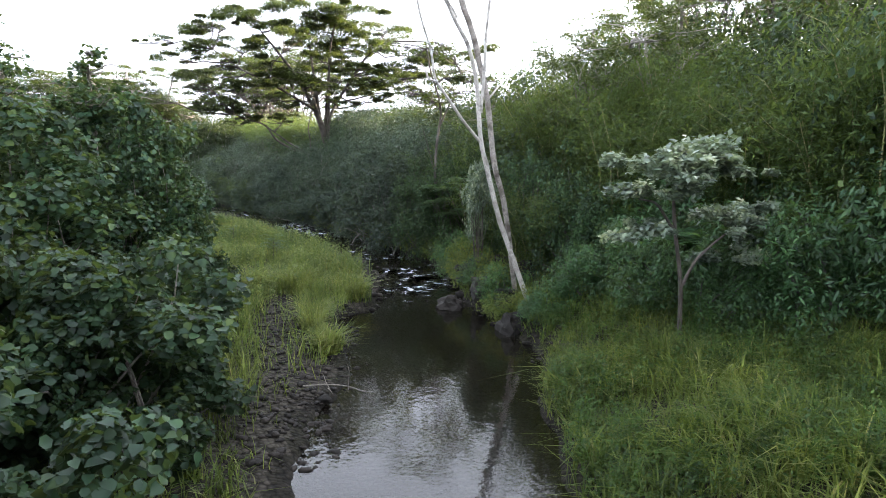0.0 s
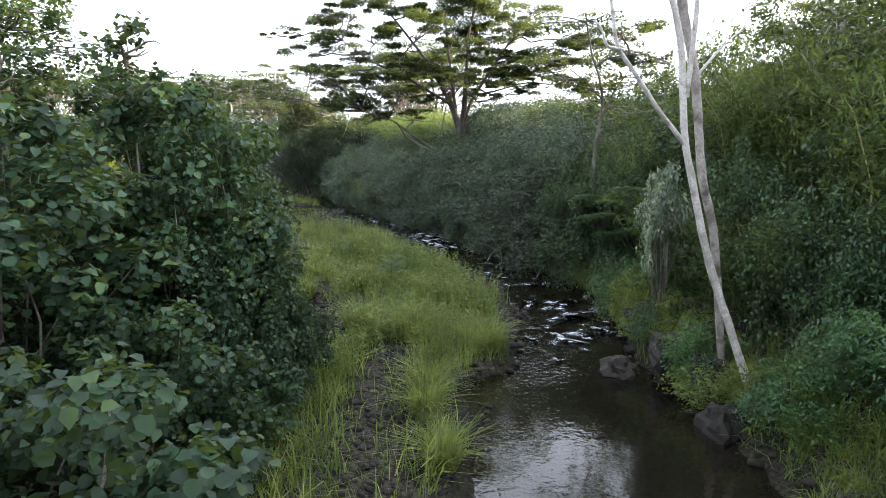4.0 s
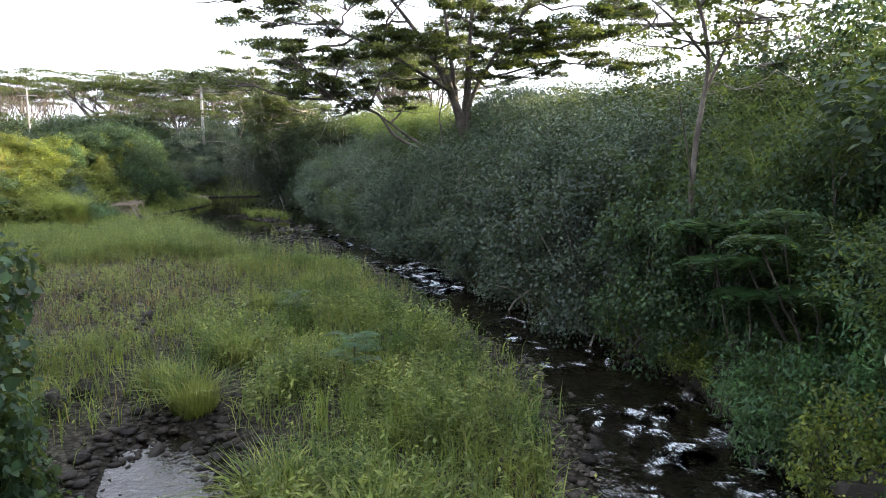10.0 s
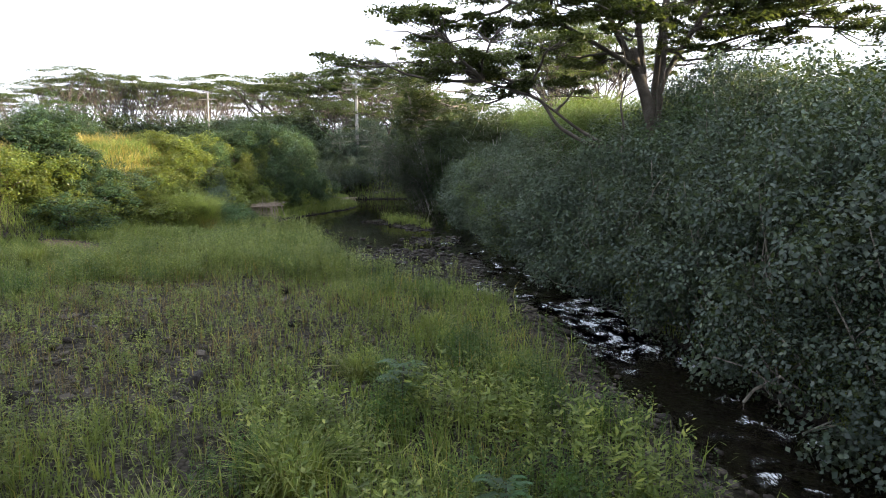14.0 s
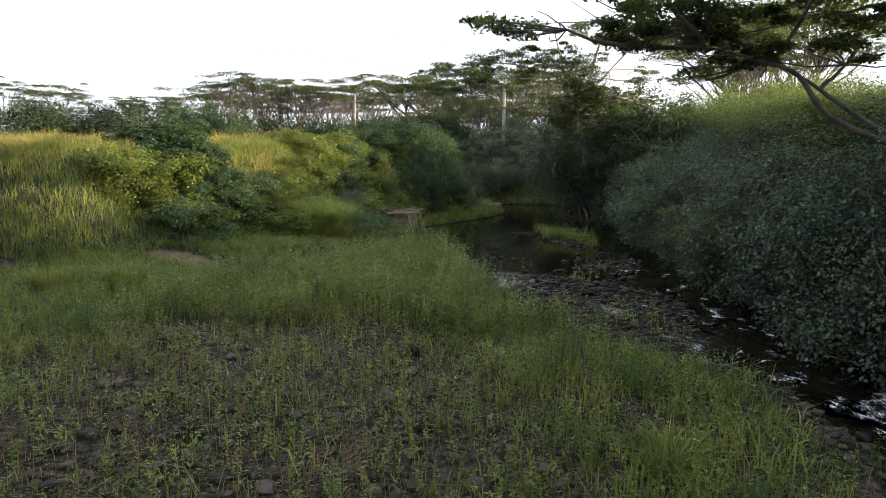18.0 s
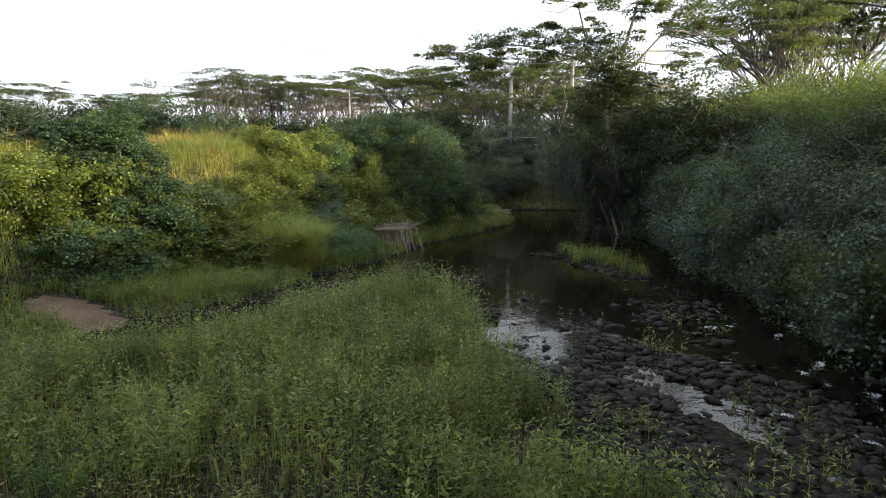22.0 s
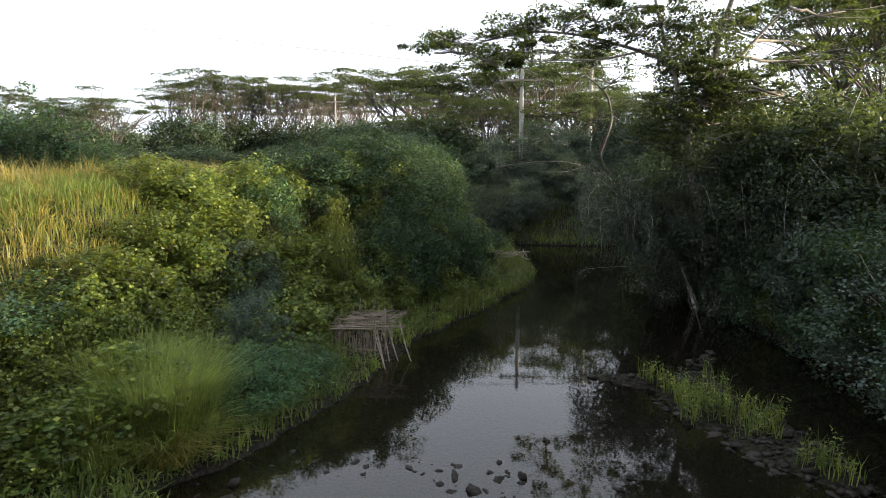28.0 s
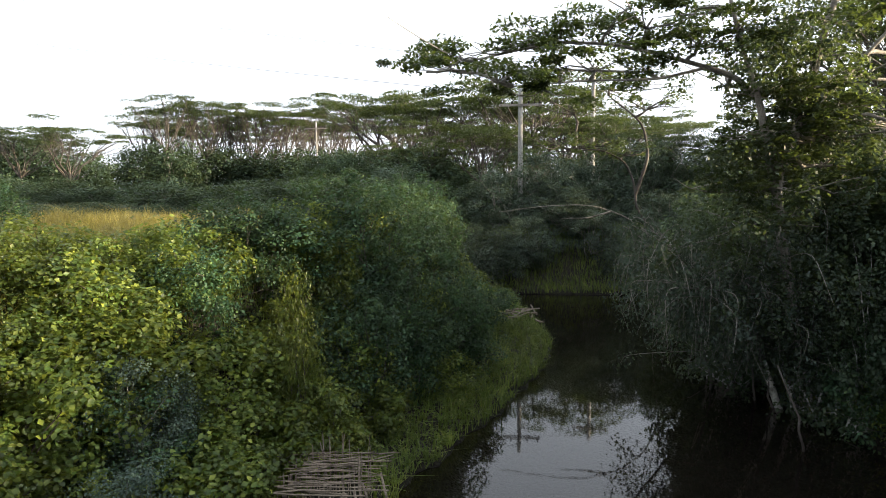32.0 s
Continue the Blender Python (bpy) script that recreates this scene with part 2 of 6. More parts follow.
def water_mat():
    m, nt, n, l, p = node_mat("stream_water")
    rip = n.new("ShaderNodeMath")
    rip.operation = "ADD"
    l.new(noise_tex(nt, 1.6, 3.0), rip.inputs[0])
    l.new(noise_tex(nt, 7.0, 2.0), rip.inputs[1])
    # rough water over the riffles, calm in the pools
    geo = n.new("ShaderNodeNewGeometry")
    sep = n.new("ShaderNodeSeparateXYZ")
    l.new(geo.outputs["Position"], sep.inputs[0])
    mr = n.new("ShaderNodeMapRange")
    mr.inputs[1].default_value, mr.inputs[2].default_value = -30.0, 30.0
    l.new(sep.outputs["Y"], mr.inputs[0])
    calm = ramp(nt, mr.outputs[0], [(0.0, (0.1,) * 3), (0.33, (0.1,) * 3), (0.38, (0.75,) * 3), (0.64, (0.6,) * 3), (0.74, (0.16,) * 3), (0.81, (0.03,) * 3), (0.87, (0.01,) * 3)])
    b = n.new("ShaderNodeBump")
    b.inputs["Distance"].default_value = 0.03
    l.new(calm, b.inputs["Strength"])
    l.new(rip.outputs[0], b.inputs["Height"])
    fres = n.new("ShaderNodeFresnel")
    fres.inputs[0].default_value = 1.55
    l.new(b.outputs[0], fres.inputs["Normal"])
    gl = n.new("ShaderNodeBsdfGlossy")
    gl.inputs["Roughness"].default_value = 0.03
    l.new(b.outputs[0], gl.inputs["Normal"])
    tr = n.new("ShaderNodeBsdfTransparent")
    tr.inputs["Color"].default_value = (0.55, 0.47, 0.36, 1)
    df = n.new("ShaderNodeBsdfDiffuse")
    df.inputs["Color"].default_value = (0.011, 0.0095, 0.007, 1)
    body = n.new("ShaderNodeMixShader")
    body.inputs[0].default_value = 0.55
    l.new(tr.outputs[0], body.inputs[1])
    l.new(df.outputs[0], body.inputs[2])
    mx = n.new("ShaderNodeMixShader")
    l.new(fres.outputs[0], mx.inputs[0])
    l.new(body.outputs[0], mx.inputs[1])
    l.new(gl.outputs[0], mx.inputs[2])
    l.new(mx.outputs[0], n["Material Output"].inputs["Surface"])
    return m


WATER = water_mat()

# ---- building helpers ----
RNG = np.random.default_rng(7)


def mesh_from(name, verts, faces, mat, smooth=False):
    """faces: one array of n x k, or a list of such arrays."""
    me = bpy.data.meshes.new(name)
    groups = [f for f in (faces if isinstance(faces, list) else [faces]) if len(f)]
    verts = np.asarray(verts, np.float32)
    me.vertices.add(len(verts))
    me.vertices.foreach_set("co", verts.ravel())
    flat = np.concatenate([g.ravel() for g in groups]).astype(np.int32)
    sizes = np.concatenate([np.full(len(g), g.shape[1]) for g in groups]).astype(np.int32)
    me.loops.add(len(flat))
    me.loops.foreach_set("vertex_index", flat)
    me.polygons.add(len(sizes))
    me.polygons.foreach_set("loop_start", np.r_[0, np.cumsum(sizes)[:-1]].astype(np.int32))
    me.update(calc_edges=True)
    if smooth:
        me.polygons.foreach_set("use_smooth", np.ones(len(sizes), bool))
    me.materials.append(mat)
    return me


def child(name, me, parent, label=""):
    ob = new(name, me)
    ob.parent = parent
    return tagged(ob, label)


def thing(name, at, label, category, group="", kind=""):
    ob = new(name)
    ob.empty_display_size = 0.2
    ob.location = at
    return tagged(ob, label, category, group, kind)


def unit(v):
    return v / np.maximum(np.linalg.norm(v, axis=-1, keepdims=True), 1e-9)


def leaf_arrays(at, normal, size, slim=0.8, fold=0.25, droop=0.0, full=False, along=None):
    """Leaves as folded kites (two triangles), or rounder with full (four)."""
    k = len(at)
    along = RNG.normal(size=(k, 3)) if along is None else along
    along = along + np.array([0, 0, -droop])
    along = unit(along - (along * normal).sum(1, keepdims=True) * normal)
    side = np.cross(normal, along)
    s = np.broadcast_to(size, (k,))[:, None]
    up = normal * s * fold * slim * 0.5
    if full:
        v = np.stack([at - along * s * 0.45, at - along * s * 0.32 + side * s * slim * 0.42 + up, at + along * s * 0.12 + side * s * slim * 0.46 + up,
                      at + along * s * 0.6 - up, at + along * s * 0.12 - side * s * slim * 0.46 + up, at - along * s * 0.32 - side * s * slim * 0.42 + up], 1)
        base = np.arange(k)[:, None] * 6
        return v.reshape(-1, 3), np.concatenate([base + [0, 3, 2, 1], base + [0, 5, 4, 3]])
    v = np.stack([at - along * s * 0.5, at + side * s * slim * 0.5 + up, at + along * s * 0.55, at - side * s * slim * 0.5 + up], 1)
    base = np.arange(k)[:, None] * 4
    return v.reshape(-1, 3), np.concatenate([base + [0, 2, 1], base + [0, 3, 2]])


def merge(pieces):
    verts, faces, off = [], {}, 0
    for v, f in pieces:
        for g in (f if isinstance(f, list) else [f]):
            if len(g):
                faces.setdefault(g.shape[1], []).append(g + off)
        verts.append(v)
        off += len(v)
    return np.concatenate(verts), [np.concatenate(g) for g in faces.values()]


def tube(points, radii, sides=7, knobby=0.0):
    """A tapered limb along points."""
    pts, radii = np.asarray(points, float), np.asarray(radii, float)
    tang = unit(np.gradient(pts, axis=0))
    ref = np.array([0.31, 0.77, 0.2])
    a = unit(np.cross(tang, ref))
    b = np.cross(tang, a)
    ang = np.linspace(0, 2 * np.pi, sides, endpoint=False)
    rad = radii[:, None] * (1 + knobby * RNG.normal(size=(len(pts), sides)))
    v = pts[:, None] + rad[..., None] * (np.cos(ang)[None, :, None] * a[:, None] + np.sin(ang)[None, :, None] * b[:, None])
    i, j = np.meshgrid(np.arange(len(pts) - 1), np.arange(sides), indexing="ij")
    q = np.stack([i * sides + j, i * sides + (j + 1) % sides, (i + 1) * sides + (j + 1) % sides, (i + 1) * sides + j], -1).reshape(-1, 4)
    return v.reshape(-1, 3), q


def smooth_line(points, n):
    """A rounded line through points."""
    pts = np.asarray(points, float)
    t, s = np.linspace(0, len(pts) - 1, n), np.arange(len(pts))
    out = np.stack([np.interp(t, s, pts[:, c]) for c in range(3)], 1)
    for _ in range(max(1, n // len(pts) // 2)):
        out[1:-1] = 0.25 * out[:-2] + 0.5 * out[1:-1] + 0.25 * out[2:]
    return out


def limb(a, b, r0, r1, bend=0.12, n=7, sides=6, sag=0.0):
    a, b = np.asarray(a, float), np.asarray(b, float)
    t = np.linspace(0, 1, n)[:, None]
    length = np.linalg.norm(b - a)
    off = RNG.normal(size=3) * bend * length
    wig = RNG.normal(size=(n, 3)) * bend * 0.15 * length
    wig[[0, -1]] = 0
    pts = a + (b - a) * t + off * (np.sin(np.pi * t) * 0.5) + wig + np.array([0, 0, -sag]) * (t * (1 - t) * 4)
    return tube(pts, np.linspace(r0, r1, n), sides), pts


def clump_leaves(centre, radius, count, size, slim, full=False, droop=0.4, flat=1.0, shell=0.55):
    """Leaves round a clump, mostly on its outside, facing outwards and up."""
    d = unit(RNG.normal(size=(count, 3)))
    r = RNG.uniform(shell, 1.0, count) ** 0.5
    off = d * (r * (1 + 0.16 * RNG.normal(size=count)))[:, None] * np.asarray(radius) * np.array([1, 1, flat])
    normal = unit(d * 0.6 + RNG.normal(size=(count, 3)) * 0.45 + np.array([0, 0, 0.75]))
    return leaf_arrays(np.asarray(centre) + off, normal, size * RNG.uniform(0.6, 1.25, count), slim, 0.3, droop, full)


def tangled(centre, radii, count, size, slim, full, clump_r, droop=0.4, low=-0.9, twigs=6, twig_r=0.012, fill=2.2):
    """A thicket: clumps over an uneven dome, with thin stems inside. Returns leaf pieces and stem pieces, about the base at z = 0."""
    radii = np.asarray(radii, float)
    clumps = max(6, int(fill * (radii[0] * radii[1] + radii[2] * (radii[0] + radii[1])) / clump_r ** 2))
    leaves, stems = [], []
    per = max(12, count // clumps)
    for c in range(clumps):
        d = unit(RNG.normal(size=3))
        d[2] = RNG.uniform(low, 1.0)
        d[:2] *= math.sqrt(max(0.05, 1 - d[2] ** 2)) / max(1e-6, np.linalg.norm(d[:2]))
        k = RNG.uniform(0.72, 1.1) if RNG.random() < 0.72 else RNG.uniform(0.3, 0.7)
        at = np.asarray(centre) + d * radii * k
        r = clump_r * RNG.uniform(0.6, 1.35)
        leaves.append(clump_leaves(at, r, int(per * RNG.uniform(0.6, 1.4)), size, slim, full, droop, 0.8))
        if c % 3 == 0 and twigs:
            foot = np.asarray(centre) * np.array([1, 1, 0]) + np.r_[RNG.normal(size=2) * radii[:2] * 0.2, 0]
            stems.append(limb(foot, at, twig_r * 2.2, twig_r * 0.6, 0.14, 6, 5)[0])
    return leaves, stems


def shrub_mesh(name, radii, count, size, slim, mat, bark, full=False, clump_r=0.5, droop=0.4, low=-0.9, lift=0.75, fill=2.2):
    leaves, stems = tangled((0, 0, radii[2] * lift), radii, count, size, slim, full, clump_r, droop, low, fill=fill)
    return mesh_from(name + "_foliage", *merge(leaves), mat), mesh_from(name + "_stems", *merge(stems), bark, True)


def place_shrub(name, meshes, at, label, turn=0.0, scale=(1, 1, 1), group="", category="shrub"):
    ob = thing(name, at, label, category, group)
    ob.rotation_euler.z, ob.scale = turn, scale
    tagged(child("foliage", meshes[0], ob), kind="stuff")
    tagged(child("stem", meshes[1], ob), kind="stuff")
    return ob


def rock_mesh(name, seed, mat, rough=0.28, sub=2, flat=0.65, blocky=0.0):
    """A stone, one metre across."""
    bm = bmesh.new()
    bmesh.ops.create_icosphere(bm, subdivisions=sub, radius=0.5)
    stretch = Vector((1.0, 0.78 + 0.2 * math.sin(seed * 3.1), flat))
    for v in bm.verts:
        if blocky:
            c = v.co * 2
            v.co = v.co * (1 - blocky + blocky * (c.x ** 4 + c.y ** 4 + c.z ** 4) ** -0.25)
        d = noise.noise(v.co * 2.3 + Vector((seed * 7.7, seed, 3))) * rough * 1.4 + noise.noise(v.co * 6 + Vector((seed, 9, 1))) * rough * 0.35
        v.co = Vector([a * b for a, b in zip(v.co * (1 + d), stretch)])
    me = bpy.data.meshes.new(name)
    bm.to_mesh(me)
    bm.free()
    me.materials.append(mat)
    if sub > 3:
        me.polygons.foreach_set("use_smooth", np.ones(len(me.polygons), bool))
    return me


def blades(at, height, width, lean=0.45, curl=0.5, heading=None):
    """Grass blades: a bent quad and a tip each."""
    k = len(at)
    a = RNG.uniform(0, 2 * np.pi, k) if heading is None else heading
    d = np.stack([np.cos(a), np.sin(a), np.zeros(k)], 1)
    s = np.stack([-np.sin(a + RNG.normal(size=k) * 0.6), np.cos(a), np.zeros(k)], 1)
    h = np.broadcast_to(height, (k,))[:, None]
    w = np.broadcast_to(width, (k,))[:, None] * 0.5
    ln = (lean * RNG.uniform(0.1, 1.0, k))[:, None]
    mid = at + d * h * ln * 0.35 + np.array([0, 0, 1]) * h * 0.55
    tip = at + d * h * ln * (0.8 + curl) + np.array([0, 0, 1]) * h * (1 - 0.35 * ln)
    v = np.stack([at - s * w, at + s * w, mid + s * w * 0.8, mid - s * w * 0.8, tip], 1)
    b = np.arange(k)[:, None] * 5
    return v.reshape(-1, 3), [b + [0, 1, 2, 3], b + [3, 2, 4]]

# ---- the land ----
LEFT_Y = [-60, -24, -20, -16.2, -14.5, -13.3, -11, -8.8, -8, -7, -4.8, -2.2, 0, 2, 5.5, 8, 8.8, 10, 11.7, 14, 15.5, 17, 18.8, 19.7, 20.8, 21.9, 24.4, 29.5, 33.5, 37, 40, 45, 50.5, 55]
LEFT_X = [-20, -6.6, -5.5, -4.2, -3.4, -2.3, -1.3, -0.8, 0.6, 1.2, 2.3, 2.9, 2.9, 2.6, 2.3, 2.0, 0.4, -1.2, -2.0, -3.0, -3.6, -3.4, -5.0, -7.1, -9.2, -8.4, -7.6, -6.7, -5.1, -4.1, -3.6, -4.5, -5.2, 4]
RIGHT_Y = [-60, -24, -20, -18.1, -16.1, -14, -12, -10, -8.4, -6.4, -4.6, -2.5, -0.4, 2.5, 5, 8.3, 10, 13, 17, 22, 26.5, 29, 31, 33, 36.5, 44, 50.5, 55]
RIGHT_X = [-16, -4, -2.3, -1.4, -0.2, 1.5, 2.5, 3.0, 3.2, 4.2, 5.0, 5.3, 5.2, 4.7, 4.3, 4.0, 3.9, 3.6, 2.9, 2.6, 2.7, 3.0, 2.4, 1.8, 1.4, 2.6, 6.0, 8]
ARM = [(-10.0, 14.4), (-9.0, 15.1), (-8.4, 16.5), (-8.0, 18.2), (-7.6, 20.2)]


def level(y):
    """The water's height along the stream."""
    return np.interp(y, [-9, -6, 0, 5.6, 10, 14, 16], [0, 0.1, 0.35, 0.75, 0.95, 1.15, 1.2])


def step(a, b, x):
    t = np.clip((x - a) / (b - a), 0, 1)
    return t * t * (3 - 2 * t)


def lumps(x, y, s, seed=0.0):
    """Soft uneven waves for ground and edges."""
    return (np.sin(x * s * 1.3 + seed + 1.7 * np.sin(y * s * 0.7 + seed)) + np.sin(y * s * 1.1 - 2 * seed + 1.3 * np.sin(x * s * 0.9)) + 0.6 * np.sin((x + y) * s * 2.3 + seed)) / 2.6


def banks(x, y):
    """How far a place is from the water: on its left, on its right, and overall (below 0 is wet)."""
    wob = 0.14 * lumps(x, y, 2.1) + 0.06 * lumps(x, y, 6.0, 2.0)
    left, right = np.interp(y, LEFT_Y, LEFT_X) - x + wob, x - np.interp(y, RIGHT_Y, RIGHT_X) + wob
    main = np.maximum(left, right)
    main = np.where(y > 50.5, np.maximum(main, (y - 50.5) * 0.7), main)
    arm = np.full(np.shape(x), 99.0)
    for (ax, ay), (bx, by) in zip(ARM[:-1], ARM[1:]):
        t = np.clip(((x - ax) * (bx - ax) + (y - ay) * (by - ay)) / ((bx - ax) ** 2 + (by - ay) ** 2), 0, 1)
        arm = np.minimum(arm, np.hypot(x - ax - t * (bx - ax), y - ay - t * (by - ay)) - 0.88)
    pool = (np.hypot((x + 3.25) / 0.75, (y + 4.0) / 1.7) - 1) * 0.8 + wob
    return left, right, np.minimum(np.minimum(main, arm), pool)


def footpath(x, y):
    """How far a place is from the middle of the path that comes down to the ford."""
    line = [(-12.5, 15.7), (-11.5, 15.1), (-9.8, 14.4), (-8.8, 14.3)]
    far = np.full(np.shape(x), 99.0)
    for (ax, ay), (bx, by) in zip(line[:-1], line[1:]):
        t = np.clip(((x - ax) * (bx - ax) + (y - ay) * (by - ay)) / ((bx - ax) ** 2 + (by - ay) ** 2), 0, 1)
        far = np.minimum(far, np.hypot(x - ax - t * (bx - ax), y - ay - t * (by - ay)))
    return far + 0.16 * lumps(x, y, 2.6, 0.8)


def toe(y):
    """Where the left bluff begins."""
    return np.interp(y, [-40, -20, -8, 2, 9, 13, 16, 20, 24, 27.5, 30, 33, 35.5, 38, 42, 48], [-14, -12, -13, -16, -17, -15, -12.3, -10.6, -9.8, -8.9, -7.9, -6.5, -5.8, -6.0, -6.2, -7.5])


def channel(y):
    """The left edge of the deeper water under the right bank."""
    return np.interp(y, [7, 9, 12.3, 13.7, 15.5, 17, 19, 21], [2.1, 2.0, 1.7, 1.4, 0.9, 1.3, 1.7, 1.6])


def ground_z(x, y):
    x, y = np.asarray(x, float), np.asarray(y, float)
    left, right, wet = banks(x, y)
    w = level(y)
    dry = np.maximum(wet, 0)
    flat = w + 0.04 + 0.3 * (1 - np.exp(-dry / 1.3)) + 0.07 * lumps(x, y, 1.1) * np.minimum(dry, 1)
    # the bluff on the left, up to a grassy level
    up = toe(y) - x
    bluff = np.interp(y, [12, 20, 32], [2.7, 3.0, 3.4]) * step(0, np.interp(y, [10, 20, 30], [9, 6.5, 4.2]), up) + 0.012 * np.maximum(up, 0) + 0.25 * lumps(x, y, 0.5) * step(0, 3, up)
    # the right bank, steep, then a wooded rise
    r = np.maximum(right, 0)
    steep = np.interp(y, [-24, -17, -13, -9, 0], [0.5, 0.6, 1.0, 1.3, 1.1])
    rise = steep * (0.35 * step(0, 0.35, r) + 0.9 * step(0.2, 3, r)) + 2.6 * step(3, 18, r) + 0.05 * r
    land = np.where(right > left, w + 0.03 + rise + 0.1 * lumps(x, y, 0.8) * np.minimum(r, 1), flat + bluff)
    # the far end closes behind the bend
    land = land + 2.6 * step(50.5, 56, y) * step(-11, -5, x) * (wet > 0)
    deep = np.minimum(-wet, 1.6)
    bed = w - 0.03 - np.interp(y, [-9, -7, 4, 8, 17, 22], [0.4, 0.14, 0.14, 0.07, 0.1, 0.5]) * deep / (0.5 + deep) + 0.05 * lumps(x, y, 2.7, 1.0) * np.interp(y, [6, 9, 19, 22], [0.4, 1.3, 1.3, 0.2])
    bed = bed - 0.22 * step(0, 0.6, x - channel(y)) * step(7, 8.5, y) * step(22, 20, y)
    # gravel bars that stand just clear of the riffle
    bars = np.clip(lumps(x, y, 1.15, 1.4) - 0.3, 0, 0.5) * np.interp(y, [8, 9.5, 14.5, 16.0], [0, 1, 1, 0.15]) * (y < 20) * (x < np.minimum(channel(y), np.interp(y, [8, 12, 20], [1.9, 1.6, 0.4])))
    bed = bed + 0.26 * bars + 0.05 * (bars > 0)
    spit = step(0.5, -0.4, x - np.interp(y, [8, 10, 13, 15.5, 18, 20], [1.2, 0.9, -0.4, -1.6, -3.6, -7])) * step(7.6, 8.6, y) * (y < 20) * (x > np.interp(y, LEFT_Y, LEFT_X) - 0.35)
    bed = bed * (1 - spit) + spit * (w + np.interp(y, [9, 12.5, 14], [0.06, 0.045, -0.05]) + 0.06 * lumps(x, y, 1.9, 0.7) + 0.025 * lumps(x, y, 5.2, 2.0))
    # the islet of stones and weeds in the upper pool
    mid = np.interp(y, [20.5, 23, 25.5, 27, 29], [0.75, 0.15, -0.75, -0.55, 0.35])
    isl = np.maximum(1 - np.hypot((x - mid) / np.interp(y, [20, 22, 25, 27, 29], [0.6, 0.75, 1.0, 0.6, 0.35]), (y - 24.7) / 4.6), 1 - np.hypot((x + 1.8) / 0.95, (y - 26.5 + 0.4 * (x + 1.8)) / 0.42))
    bed = bed + np.where(isl > 0, 0.2 * np.minimum(isl, 0.5) + np.interp(y, [19, 21, 23], [0.12, 0.14, 0.38]) + 0.08 * lumps(x, y, 3.1, 0.4), 0)
    return np.where(wet > 0, land, bed)


def gz(x, y):
    return float(ground_z(x, y))


def grid_axis(lo, hi, fine, far_lo, far_hi, n):
    core = np.arange(lo, hi, fine)
    out = np.geomspace(1, 1 + abs(far_hi - hi), n)[1:] - 1
    back = np.geomspace(1, 1 + abs(far_lo - lo), n)[1:] - 1
    return np.r_[lo - back[::-1], core, hi + out]


def sheet(xs, ys, z, mat, name, keep=None):
    gx, gy = np.meshgrid(xs, ys)
    v = np.stack([gx, gy, z(gx, gy)], -1).reshape(-1, 3)
    i, j = np.meshgrid(np.arange(len(ys) - 1), np.arange(len(xs) - 1), indexing="ij")
    a = (i * len(xs) + j).ravel()
    q = np.stack([a, a + 1, a + len(xs) + 1, a + len(xs)], 1)
    if keep is not None:
        k = keep(gx, gy).ravel()
        q = q[k[q].any(1)]
        used = np.unique(q)
        remap = np.zeros(len(v), int)
        remap[used] = np.arange(len(used))
        v, q = v[used], remap[q]
    return mesh_from(name, v, q, mat, True)


XS, YS = grid_axis(-20, 16, 0.16, -900, 900, 26), grid_axis(-27, 56, 0.2, -500, 1500, 26)
ground = new("ground", sheet(XS, YS, ground_z, GROUND, "ground"))
ground.data.materials.append(BED)  # wet gravel in and beside the water
middles = np.empty(len(ground.data.polygons) * 3)
ground.data.polygons.foreach_get("center", middles)
middles = middles.reshape(-1, 3)
ground.data.materials.append(EARTH)
cover = (banks(middles[:, 0], middles[:, 1])[2] < 0.3).astype(np.int32)
cover[(footpath(middles[:, 0], middles[:, 1]) < 0.5) & (banks(middles[:, 0], middles[:, 1])[2] > 0.05)] = 2
ground.data.polygons.foreach_set("material_index", cover)
tagged(ground, "brown earth and gravel banks along a shallow stream", "ground", kind="structure")


def ripple(x, y):
    fast = np.interp(y, [-9, -6, -3, 8, 14, 20], [0.0, 1, 1, 1, 0.35, 0])
    fast = fast * (x > np.interp(y, LEFT_Y, LEFT_X) - 0.3)
    return level(y) + 0.014 * fast * lumps(x, y, 6.1) + 0.009 * fast * lumps(x, y, 13.0, 3.0)


water = new("water", sheet(np.arange(-12, 9, 0.12), np.arange(-40, 58, 0.16), ripple, WATER, "water", lambda x, y: banks(x, y)[2] < 0.35))
tagged(water, "dark brown clear stream water, calm pools and riffles", "water", kind="structure")
water.visible_shadow = False

# ---- thickets ----
def right_x(y):
    return float(np.interp(y, RIGHT_Y, RIGHT_X))


def put(name, sets, x, y, size, label, dz=0.0, category="shrub", group=""):
    """One shrub of a set on the ground; size as (width, height) factors."""
    w, h = size if isinstance(size, tuple) else (size, size)
    me = sets[int(RNG.integers(len(sets)))]
    return place_shrub(name, me, (x, y, gz(x, y) - 0.06 + dz), label, RNG.uniform(0, 6.28), (w * RNG.uniform(0.9, 1.1), w * RNG.uniform(0.9, 1.1), h), group, category)


